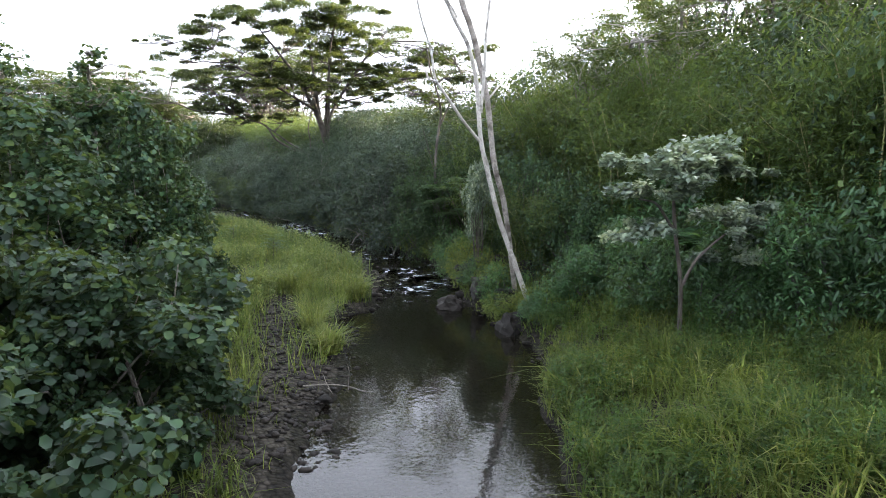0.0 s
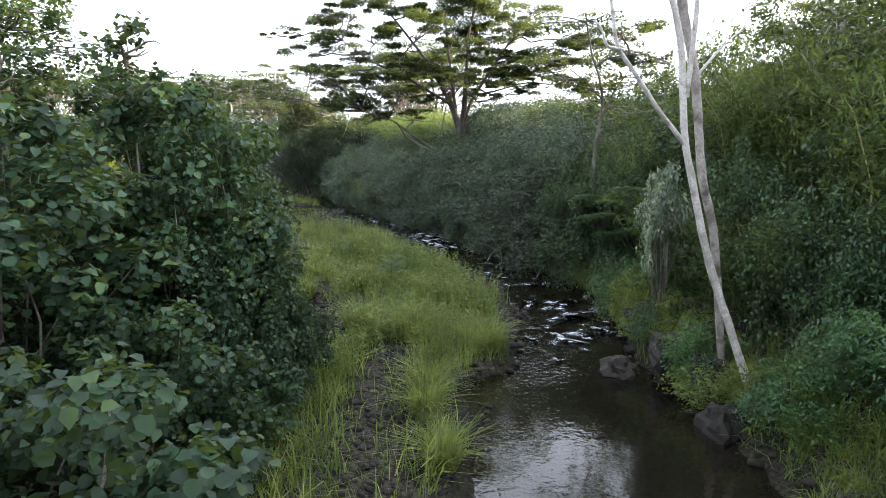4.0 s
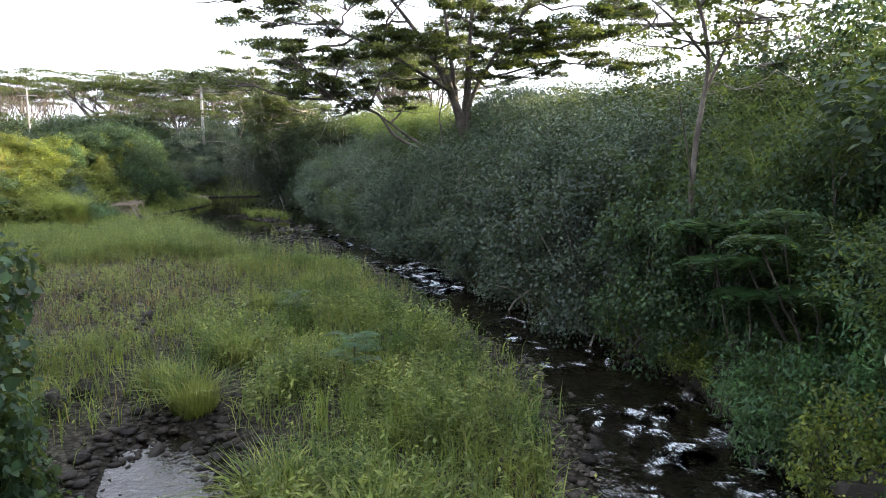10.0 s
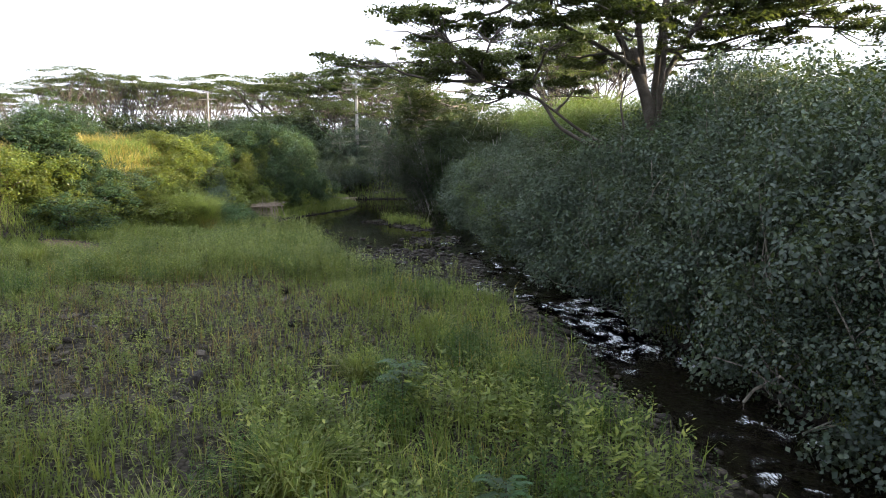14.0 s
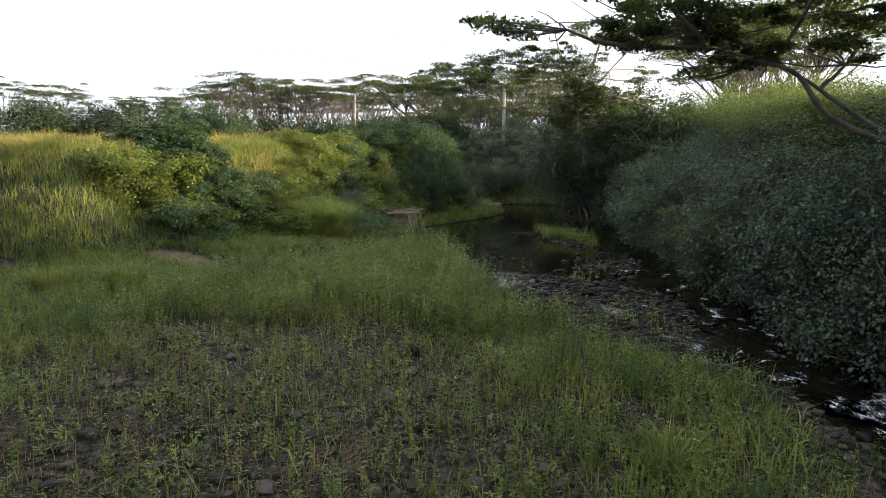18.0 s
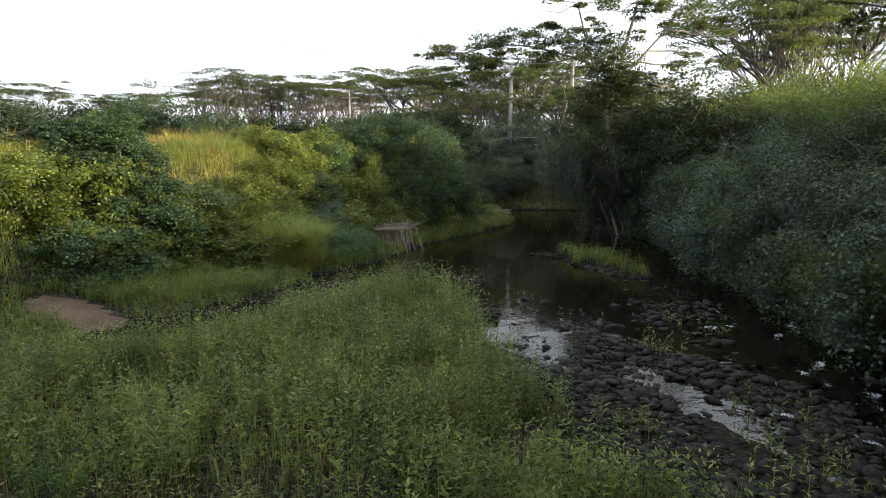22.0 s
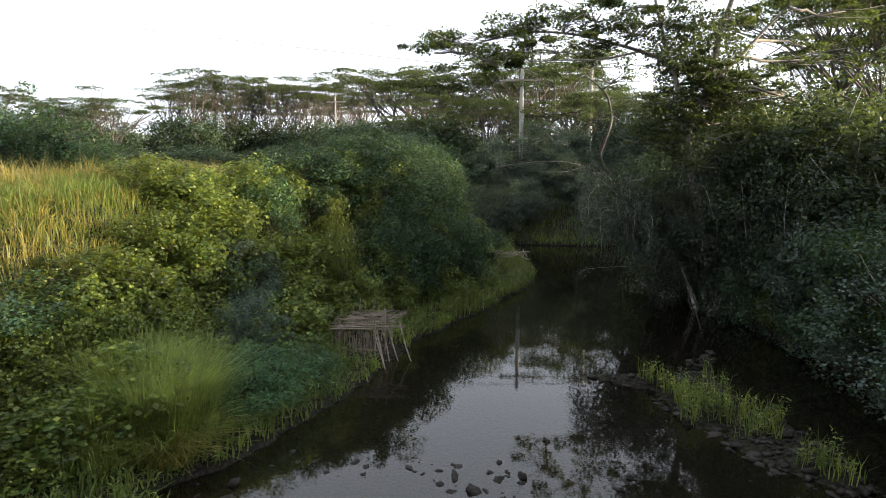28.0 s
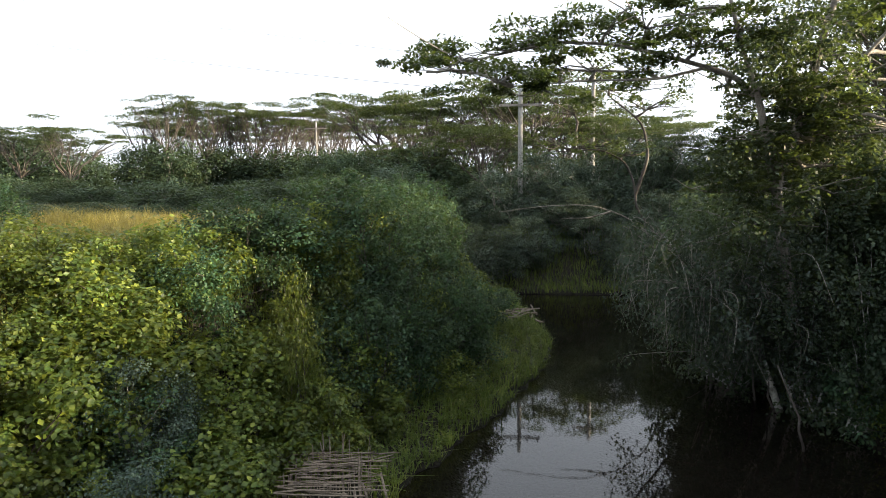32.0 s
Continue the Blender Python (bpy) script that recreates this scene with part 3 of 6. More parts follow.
hau_near = [shrub_mesh("heart_shrub", (1.5, 1.5, 1.5), 12000, 0.1, 0.95, HAU, BARK_GREY, True, 0.34, fill=1.35) for _ in range(3)]
hau_tall = [shrub_mesh("heart_shrub", (1.7, 1.7, 2.5), 14000, 0.1, 0.95, HAU, BARK_GREY, True, 0.37, fill=1.35) for _ in range(2)]
hau_grey = [shrub_mesh("grey_shrub", (1.9, 1.9, 2.0), 22000, 0.072, 0.85, HAU_GREY, BARK_GREY, False, 0.45, 0.8) for _ in range(3)]
vine_set = [shrub_mesh("vine_shrub", (1.7, 1.7, 1.2), 7800, 0.125, 0.8, VINE, BARK_DARK, False, 0.4) for _ in range(3)]
dark_set = [shrub_mesh("dark_shrub", (1.6, 1.6, 1.7), 10000, 0.1, 0.7, HAU, BARK_DARK, False, 0.42, 0.6) for _ in range(2)]
drape_set = [shrub_mesh("draping_mass", (1.5, 1.5, 3.0), 15000, 0.11, 0.75, DRAPE, BARK_WHITE, False, 0.42, 1.1) for _ in range(2)]
back_set = [shrub_mesh("back_shrub", (1.8, 1.8, 2.0), 9500, 0.105, 0.7, HAU, BARK_DARK, False, 0.55, 0.6) for _ in range(2)]
far_set = [shrub_mesh("far_shrub", (2.6, 2.6, 2.0), 9500, 0.15, 0.8, FAR_LEAF, BARK_GREY, False, 0.7) for _ in range(2)]
low_set = [shrub_mesh("low_shrub", (1.0, 1.0, 0.8), 4200, 0.085, 0.6, VINE, BARK_DARK, False, 0.35) for _ in range(3)]
fern_set = [shrub_mesh("fern_shrub", (1.0, 1.0, 0.7), 6500, 0.105, 0.3, FERN, BARK_DARK, False, 0.35, 0.9) for _ in range(2)]
pale_set = [shrub_mesh("pale_shrub", (0.9, 0.9, 1.0), 4200, 0.125, 0.5, PALE_DULL, BARK_GREY, False, 0.3, 0.5) for _ in range(2)]


def bamboo_meshes():
    """Culms that arch outwards, each hung with narrow leaves."""
    culms, leaves = [], []
    for c in range(26):
        a, r = RNG.uniform(0, 6.28), RNG.uniform(0.05, 0.8)
        foot = np.array([math.cos(a) * r, math.sin(a) * r, 0])
        h, out = RNG.uniform(4.2, 6.2), RNG.uniform(0.3, 1.7)
        t = np.linspace(0, 1, 9)[:, None]
        pts = foot + np.array([math.cos(a), math.sin(a), 0]) * out * t ** 2.2 + np.array([0, 0, h]) * (t - 0.18 * t ** 4) + RNG.normal(size=(9, 3)) * 0.03
        culms.append(tube(pts, np.linspace(0.022, 0.006, 9), 5))
        n = 470
        k = RNG.uniform(0.12, 1.0, n)
        at = np.stack([np.interp(k, t[:, 0], pts[:, c2]) for c2 in range(3)], 1) + RNG.normal(size=(n, 3)) * np.array([0.3, 0.3, 0.22])
        leaves.append(leaf_arrays(at, unit(RNG.normal(size=(n, 3)) + np.array([0, 0, 0.6])), RNG.uniform(0.1, 0.19, n), 0.22, 0.2, 1.4))
    return mesh_from("bamboo_leaves", *merge(leaves), BAMBOO_LEAF), [mesh_from("culm", *c, CULM, True) for c in culms]


pale_tall = [shrub_mesh("pale_crown", (0.85, 0.85, 0.8), 4600, 0.125, 0.5, PALE_DULL, BARK_DARK, False, 0.3, 0.5, -0.9, 2.4) for _ in range(1)]
bamboo_set = [bamboo_meshes() for _ in range(2)]


def put_bamboo(x, y, w=1.0, h=1.0):
    if -18.6 < y < -14.4 and x < 6.4:
        x = 6.4 + 0.3 * (x - 3)
    leaves, culms = bamboo_set[int(RNG.integers(2))]
    ob = thing("bamboo_clump", (x, y, gz(x, y) - 0.05), "clump of arching bamboo with narrow yellow-green leaves", "bamboo", "bamboo along the bank")
    ob.rotation_euler.z, ob.scale = RNG.uniform(0, 6.28), (w, w, h)
    tagged(child("foliage", leaves, ob), kind="stuff")
    for c in culms[::2]:
        child("culm", c, ob)


HAU_LABEL = "dense dark green shrub with large heart-shaped leaves"
for x, y, w, h in [(-5.9, -15.2, 0.95, 0.95), (-7.6, -18.6, 1.0, 0.95), (-9.2, -20.4, 1.0, 1.0), (-7.6, -14.2, 1.1, 1.2), (-5.6, -12.0, 0.8, 0.85), (-4.7, -10.2, 0.65, 0.7), (-4.9, -8.6, 0.6, 0.8), (-9.0, -23.0, 0.9, 0.8), (-5.5, -8.4, 1.15, 1.85), (-7.7, -10.8, 1.3, 1.7),
                   (-10.2, -16.8, 1.4, 1.6), (-10.2, -12.6, 1.5, 1.8), (-8.3, -6.8, 1.2, 1.75), (-11.2, -8.6, 1.6, 2.0), (-13.5, -14, 1.7, 2.1), (-13.6, -5, 1.7, 1.9), (-7.0, 1.0, 0.5, 0.5), (-10.2, -3.4, 1.2, 1.5), (-4.55, -7.5, 0.72, 1.6), (-5.1, -6.1, 0.9, 1.5), (-4.2, -8.9, 0.55, 0.85), (-3.75, -8.3, 0.48, 0.6), (-5.0, -9.4, 0.8, 1.5)]:
    if h > 1.4:
        put("heart_leaf_shrub", hau_tall, x, y, (w * 0.9, h * 0.62), HAU_LABEL, group="heart-leaved shrubs")
    else:
        put("heart_leaf_shrub", hau_near, x, y, (w, h), HAU_LABEL, group="heart-leaved shrubs")
for i in range(9):
    put("heart_leaf_shrub", back_set, RNG.uniform(-24, -15), -20 + i * 3.6, (1.9, RNG.uniform(1.8, 2.6)), "tall dark shrub at the edge of the wood", group="heart-leaved shrubs")

# the grey-green wall of shrubs that hangs over the right bank
GREY_LABEL = "grey-green shrub hanging over the stream bank"
for i in range(15):
    y = 0.2 + i * 1.55
    top = np.interp(y, [0, 10, 16, 22], [1.15, 1.1, 0.9, 0.85])
    put("overhanging_shrub", hau_grey, right_x(y) + RNG.uniform(0.6, 1.1), y, (RNG.uniform(0.85, 1.05), top * RNG.uniform(0.95, 1.12)), GREY_LABEL, -0.8, group="shrubs over the right bank")
for i in range(9):
    y = 0.8 + i * 2.4
    put("bank_shrub", back_set, right_x(y) + RNG.uniform(3.6, 5.2), y, (1.15, RNG.uniform(0.8, 0.95)), "tall grey-green shrub on the wooded bank", group="shrubs over the right bank")
for x, y, h in [(7.4, 8.6, 1.2), (8.2, 10.8, 1.25), (6.6, 6.4, 1.1), (8.6, 13.6, 1.2), (6.9, 3.6, 1.15), (7.2, 1.0, 1.1)]:
    put("bank_shrub", hau_grey, x, y, (1.0, h), "tall grey-green shrub round a tree", group="shrubs over the right bank")
for i in range(13):
    y = 21.5 + i * 2.0
    put("bank_shrub", dark_set if i % 2 else hau_grey, right_x(y) + RNG.uniform(0.45, 0.85), y, (RNG.uniform(0.75, 0.95), RNG.uniform(0.85, 1.05)), "dark leafy shrub leaning over still water", -0.3, group="shrubs over the upper pool")
for i in range(12):
    y = 21 + i * 2.6
    put("bank_shrub", hau_grey, right_x(y) + RNG.uniform(3.0, 4.4), y, (0.9, RNG.uniform(0.8, 1.0)), "tall grey-green shrub on the wooded bank", group="shrubs over the upper pool")
    put_bamboo(right_x(y) + RNG.uniform(4.2, 6.0), y + 0.8, 1.1, RNG.uniform(0.75, 0.98))
for x, y, w, h in [(2.4, 33.4, 1.1, 1.9), (0.9, 36.0, 1.0, 1.7), (3.6, 36.5, 1.3, 2.0), (4.4, 31.5, 1.3, 1.8), (1.8, 40, 1.1, 1.8), (1.9, 33.2, 0.7, 1.6), (2.3, 32.2, 0.75, 1.7), (3.2, 31.0, 0.8, 1.5), (1.5, 43.5, 1.0, 1.5)]:
    put("draping_shrub", drape_set, x, y, (w, h * 0.62), "mass of dark drooping leaves under a tree", group="shrubs over the upper pool")
for x, y, w, h in [(3.2, 14.6, 0.8, 0.45), (3.0, 15.8, 0.75, 0.42), (3.4, 22.6, 0.8, 0.55), (3.6, 25.6, 0.6, 0.45), (2.8, 20.4, 0.7, 0.45), (3.9, 28.0, 0.7, 0.5)]:
    put_bamboo(x, y, w, h)
for i in range(16):
    y = 16.5 + i * 2.0
    put_bamboo(right_x(y) + RNG.uniform(4.5, 8.5), y, 1.15, RNG.uniform(0.62, 0.95))

# mixed growth on the right bank of the lower stream
for i in range(26):
    y = -18 + i * 0.72
    put_bamboo(right_x(y) + (RNG.uniform(3.2, 4.4) if y > -13 else RNG.uniform(4.0, 5.5)) + (1.8 if i % 2 else 0), y, 1.05, RNG.uniform(0.65, 1.05) if y < -11 else RNG.uniform(0.75, 1.0) if y < -6 else RNG.uniform(0.5, 0.78))
# those below y -23 are unseen behind the camera, added to block the sun
for i in range(20):
    y = -42 + i * 2.3
    put("bank_shrub", back_set, right_x(y) + RNG.uniform(7, 9.5), y, (1.4, RNG.uniform(1.35, 1.8)), "tall dark undergrowth behind bamboo, some added unseen to block sun", group="undergrowth of the right wood")
for i in range(10):
    y = -11.2 + i * 1.15
    if i % 2:
        put_bamboo(right_x(y) + RNG.uniform(1.5, 2.2), y, 0.85, RNG.uniform(0.42, 0.6))
        continue
    put("bank_shrub", dark_set, right_x(y) + RNG.uniform(1.7, 2.4), y, (RNG.uniform(0.6, 0.75), RNG.uniform(0.8, 1.1)), "green leafy shrub on the rocky bank", -0.2, group="undergrowth of the right wood")
for x, y, s in [(4.9, -7.3, 0.8), (4.8, -5.6, 0.8), (5.6, -6.2, 1.0), (5.9, -3.6, 0.8), (6.2, -1.6, 0.9), (4.4, -12.6, 0.9), (3.6, -14.2, 0.9), (4.9, -15.2, 1.1), (5.8, -13.6, 1.3), (5.4, -17.2, 1.2), (7.0, -15.6, 1.4), (3.4, -13.0, 0.7), (4.2, -17.8, 1.2), (3.4, -16.4, 0.9), (6.2, -18.8, 1.5), (5.2, -19.4, 1.3), (7.4, -18.0, 1.7), (3.0, -15.2, 0.8), (6.4, -12.4, 1.4), (5.2, -11.6, 1.0), (7.6, -20.6, 1.6)]:
    put("fern_bush", fern_set, x, y, (s, s * 1.3), "feathery green fern bush on the bank", category="fern", group="ferns of the right bank")
for x, y, s, h in [(8.2, -13.8, 0.9, 2.0), (9.2, -13.0, 1.0, 2.2), (8.9, -14.8, 0.9, 2.1), (7.6, -12.6, 0.8, 1.8)]:
    put("pale_leaved_shrub", pale_set, x, y, (s, h), "upright shrub with pale whorled leaves", group="pale-leaved shrubs")

put("pale_leaved_shrub", pale_tall, 3.8, -8.2, (0.58, 1.25), "small tree with a round crown of pale whorled leaves", group="pale-leaved shrubs")

for i in range(72):
    y = -12.5 + i * 0.68
    put("low_shrub", low_set if i % 3 else fern_set, right_x(y) + RNG.uniform(0.25, 0.7), y, (RNG.uniform(0.45, 0.7), RNG.uniform(0.5, 0.9)), "low leafy growth overhanging the water's edge", -0.1, group="low growth on the bank")
for x, y, w, h in [(5.9, -3.2, 0.8, 1.1), (6.3, -1.2, 0.8, 1.15), (5.4, -1.8, 0.7, 1.0), (6.8, -4.6, 0.9, 1.2)]:
    put("bank_shrub", dark_set, x, y, (w, h), "green leafy shrub round a thin tree", group="undergrowth of the right wood")

# the bluff on the left, covered by vines
for i in range(92):
    y = 17.5 + i * 0.345
    span = np.interp(y, [14, 20, 30], [8, 6, 4.6])
    up = (0.1 + (i * 0.618 % 1.0)) * span * (0.85 if y > 26 else 0.6) + (0.8 if y < 20 else 0)
    kind = vine_set if (i % 7 if y < 31 else i % 2) else dark_set
    if -17.5 < toe(y) - up < -12.2 and 22.6 < y < 28.0:
        continue
    put("bluff_shrub", kind, toe(y) - up, y, (RNG.uniform(0.5, 0.85), RNG.uniform(0.45, 0.75) * (1.15 if y > 28 else 1.0)), "mound of green vines covering the steep bluff", -0.25, group="vines on the bluff")
for x, y, w, h in [(-7.6, 33.2, 0.7, 0.9), (-7.0, 34.6, 0.7, 0.95), (-6.7, 36.0, 0.65, 0.9), (-8.4, 31.4, 0.7, 0.8), (-6.9, 37.6, 0.6, 0.8), (-8.9, 34.0, 0.9, 0.95), (-9.9, 32.6, 0.8, 0.7), (-8.0, 37.0, 0.9, 1.0), (-8.2, 40.4, 0.9, 1.05), (-9.0, 44, 1.0, 1.1), (-9.8, 36, 0.9, 0.7)]:
    put("bluff_shrub", dark_set, x, y, (w, h), "dark vine-covered shrub on the bluff edge", -0.1, group="vines on the bluff")
for x, y, w, h in [(-16.6, 23.4, 0.8, 0.55), (-15.5, 22.3, 0.85, 0.6), (-14.5, 21.3, 0.85, 0.6), (-13.5, 20.7, 0.8, 0.55), (-12.7, 20.0, 0.7, 0.55), (-15.9, 21.3, 0.8, 0.55), (-14.6, 20.1, 0.75, 0.55), (-17.4, 22.4, 0.8, 0.5), (-13.5, 19.3, 0.6, 0.5)]:
    put("bluff_shrub", hau_near, x, y, (w, h), "dark broad-leaved shrub with a sunlit yellow-green top", -0.15, group="vines on the bluff")
for x, y, w, h in [(-12.4, 24.4, 0.6, 0.45), (-11.9, 21.6, 0.6, 0.5), (-12.3, 26.2, 0.6, 0.5), (-11.6, 23.2, 0.55, 0.5), (-13.2, 28.2, 0.6, 0.5), (-12.0, 27.6, 0.7, 0.6), (-14.0, 29.4, 0.7, 0.5)]:
    put("bluff_shrub", vine_set, x, y, (w, h), "sunlit yellow-green vines on the bluff edge", group="vines on the bluff")
for x, y, w, h in [(-9.6, 25.4, 0.4, 0.45), (-10.6, 27.0, 0.45, 0.5)]:
    put("grey_leaved_bush", hau_grey, x, y, (w, h), "small grey-leaved bush in bank grass", group="bushes by the stick shelter")
for x, y, s in [(-8.9, 24.2, 0.85), (-9.0, 23.4, 0.75), (-8.5, 25.2, 0.7)]:
    put("broad_leaf_bush", fern_set, x, y, (s, s * 0.9), "low bright green bush on the stream bank", group="bushes by the stick shelter")
for x, y in [(-9.0, 29.6), (-9.3, 30.6)]:
    put("climbing_vine", low_set, x, y, (0.5, 1.5), "pale green vine climbing up a stem", group="bushes by the stick shelter")
for x, y, w, h in [(-21.5, 33.5, 1.1, 1.05), (-23.2, 34.5, 0.9, 0.85), (-20.2, 34.8, 0.8, 0.75)]:
    put("round_tree", dark_set, x, y, (w, h), "round dark tree on the grassy level", category="tree")

# far growth closing the view
for x, y, w, h in [(-12, 60, 1.3, 1.0), (-10, 63, 1.4, 1.1), (-9.4, 57, 1.1, 0.9), (-13.5, 65, 1.5, 1.1)]:
    put("far_shrub", far_set, x, y, (w, h), "distant dense growth under flat-topped trees", group="far shrubs")
for x, y, w, h in [(-5.5, 57, 1.4, 1.0), (-3.2, 58.5, 1.4, 1.3), (-1.0, 57, 1.3, 1.1), (1.2, 59, 1.4, 1.5), (3.4, 57.5, 1.4, 1.4), (5.6, 58.5, 1.4, 1.6), (7.6, 56.5, 1.4, 1.4), (-7.4, 59, 1.4, 0.9)]:
    put("far_tree", hau_grey, x, y, (w, h), "tall dense grey-green tree beyond the bend", category="tree", group="trees beyond the bend")
for i in range(20):
    az = radians(-48 + i * 1.9)
    put("far_shrub", far_set, -5 + 104 * math.sin(az), 18 + 104 * math.cos(az) + RNG.normal() * 3, (2.4, RNG.uniform(1.7, 2.3)), "dense dark growth under the far grove", group="far shrubs")
for i in range(30):
    x = RNG.uniform(-20, 22)
    put("far_shrub", far_set, x, RNG.uniform(58, 76), (RNG.uniform(1.0, 1.5), RNG.uniform(1.0, 1.6)), "distant dense growth under flat-topped trees", group="far shrubs")
for i in range(34):
    x = -46 + i * 1.9
    put("far_shrub", hau_grey if x > -14 else far_set, x, 53.5 + 2 * math.sin(i * 1.7) + max(0, -x - 8) * 0.25, (RNG.uniform(0.9, 1.2), RNG.uniform(0.6, 0.85) if x > -12 else RNG.uniform(0.4, 0.62)), "distant grey-green shrub beyond the bend", group="far shrubs")
for i in range(16):
    put("far_shrub", far_set, RNG.uniform(-40, -17), RNG.uniform(36, 50), (RNG.uniform(0.5, 0.8), RNG.uniform(0.2, 0.32)), "grey-green shrub on the grassy level", group="far shrubs")
for i in range(26):
    x = 9 + (i * 0.618 % 1.0) * 22
    put("far_shrub", far_set, x, -6 + i * 2.3, (1.3, RNG.uniform(0.7, 1.1)), "shrub on the wooded rise", group="far shrubs")
for i in range(12):
    put("bank_shrub", back_set, RNG.uniform(11, 20), -27 + i * 2.0, (1.8, RNG.uniform(1.4, 1.85)), "tall dark shrub on the wooded rise", group="undergrowth of the right wood")
for i in range(12):
    put_bamboo(RNG.uniform(8.2, 12), -22 + i * 0.9, 1.2, RNG.uniform(0.75, 1.0))

# ---- trees ----
def flat_clump(at, r, count, size, thick=0.16, slim=0.5):
    """A level spray of small leaves, as wide-crowned trees carry them."""
    a, k = RNG.uniform(0, 6.28, count), np.sqrt(RNG.uniform(0, 1, count))
    off = np.stack([np.cos(a) * k * r * RNG.uniform(0.7, 1.2), np.sin(a) * k * r, RNG.normal(size=count) * r * thick + (1 - k) * r * 0.22], 1)
    return leaf_arrays(np.asarray(at) + off, unit(RNG.normal(size=(count, 3)) * 0.5 + np.array([0, 0, 1.0])), size * RNG.uniform(0.6, 1.3, count), slim, 0.25, 0.2)


def tree_of(name, base, stems, clumps, mat, bark, label, leaf=0.2, dense=160, twigs=True, group="", thick=0.16, slim=0.5):
    """stems: (points, thick end, thin end); the first is the trunk. clumps: (place, radius)."""
    ob = thing(name, base, label, "tree", group)
    base = np.asarray(base, float)
    ends = []
    for n, (pts, r0, r1, *skin) in enumerate(stems):
        line = smooth_line(np.asarray(pts, float) - base, max(8, 4 * len(pts)))
        ends.append(line)
        child("limb" if n else "trunk", mesh_from("limb", *tube(line, np.linspace(r0, r1, len(line)), 9 if n == 0 else 7, 0.05), skin[0] if skin else bark, True), ob)
    every = np.concatenate(ends)
    leaves, branch = [], []
    for at, r in clumps:
        at = np.asarray(at, float) - base
        for s in range(6):
            leaves.append(flat_clump(at + np.clip(RNG.normal(size=3), -1.5, 1.5) * r * np.array([0.85, 1.0, 0.22]), r * RNG.uniform(0.3, 0.7), int(dense * r * r / 4), leaf, thick, slim))
        if twigs:
            low = every[every[:, 2] < at[2] + 0.1]
            near = low[np.argmin(np.linalg.norm(low - at, axis=1))] if len(low) else every[0]
            piece, pts = limb(near, at, 0.05, 0.02, 0.15, 7, 5)
            branch.append(piece)
            for _ in range(7):
                branch.append(limb(pts[4], at + RNG.normal(size=3) * r * np.array([1.0, 1.0, 0.2]), 0.02, 0.007, 0.15, 5, 4)[0])
    tagged(child("crown", mesh_from("crown", *merge(leaves), mat), ob), kind="stuff")
    if branch:
        tagged(child("branch", mesh_from("branches", *merge(branch), bark, True), ob), kind="stuff")
    return ob


# the pale leaning tree
tree_of("pale_leaning_tree", (3.1, -11.6, 0.5),
        [([(3.1, -11.6, 0.4), (2.54, -11.5, 1.8), (2.12, -11.5, 2.74), (1.82, -11.5, 3.77), (1.62, -11.5, 4.39), (1.56, -11.45, 5.61), (1.37, -11.4, 6.43), (0.93, -11.3, 7.1), (0.5, -11.2, 8.4)], 0.064, 0.038),
         ([(1.64, -11.5, 4.35), (1.17, -11.5, 4.8), (0.74, -11.5, 5.32), (0.47, -11.45, 5.65), (0.43, -11.4, 6.22), (0.18, -11.3, 6.98), (0.0, -11.2, 8.4)], 0.036, 0.02),
         ([(0.52, -11.48, 5.6), (0.3, -11.5, 5.62), (0.22, -11.5, 5.85), (0.1, -11.5, 5.95)], 0.026, 0.012),
         ([(1.62, -11.5, 5.0), (1.71, -11.5, 5.98), (1.76, -11.45, 6.7), (1.89, -11.4, 7.43), (2.1, -11.3, 8.6)], 0.04, 0.025),
         ([(3.5, -10.5, 0.2), (2.62, -11.1, 3.0), (2.23, -11.2, 3.77), (2.1, -11.2, 4.67), (1.99, -11.2, 5.42), (1.79, -11.2, 6.03), (1.6, -11.2, 6.74), (1.33, -11.1, 7.42), (1.0, -11, 8.6)], 0.065, 0.07, BARK_MOTTLED),
         ([(1.98, -11.2, 5.3), (2.4, -11.2, 5.75), (2.9, -11.1, 6.1)], 0.025, 0.01),
         ([(1.1, -11.3, 7.0), (0.6, -11.0, 7.9), (-0.2, -10.8, 8.9)], 0.05, 0.02)],
        [((0.2, -11, 9.2), 1.2), ((1.4, -10.8, 9.4), 1.3), ((2.6, -11, 9.2), 1.2), ((-0.6, -10.6, 8.9), 0.8)], ALBIZIA, BARK_WHITE, "leaning tree with forked pale mottled bare trunks", 0.16, 150)

# the small umbrella tree with whitish leaves
wt = [((2.06, -16.6, 4.05), 0.42), ((1.4, -16.5, 3.85), 0.38), ((2.75, -16.7, 3.92), 0.4), ((0.95, -16.6, 3.45), 0.32), ((3.3, -16.5, 3.75), 0.3), ((1.6, -16.9, 3.6), 0.34), ((2.4, -16.3, 3.7), 0.34),
      ((3.8, -16.6, 3.05), 0.4), ((4.5, -16.5, 2.95), 0.4), ((3.2, -16.8, 2.9), 0.32), ((3.6, -16.6, 2.35), 0.28), ((4.3, -16.7, 2.5), 0.26), ((3.0, -16.5, 2.3), 0.22), ((0.9, -16.5, 2.8), 0.24), ((1.3, -16.7, 2.95), 0.22)]
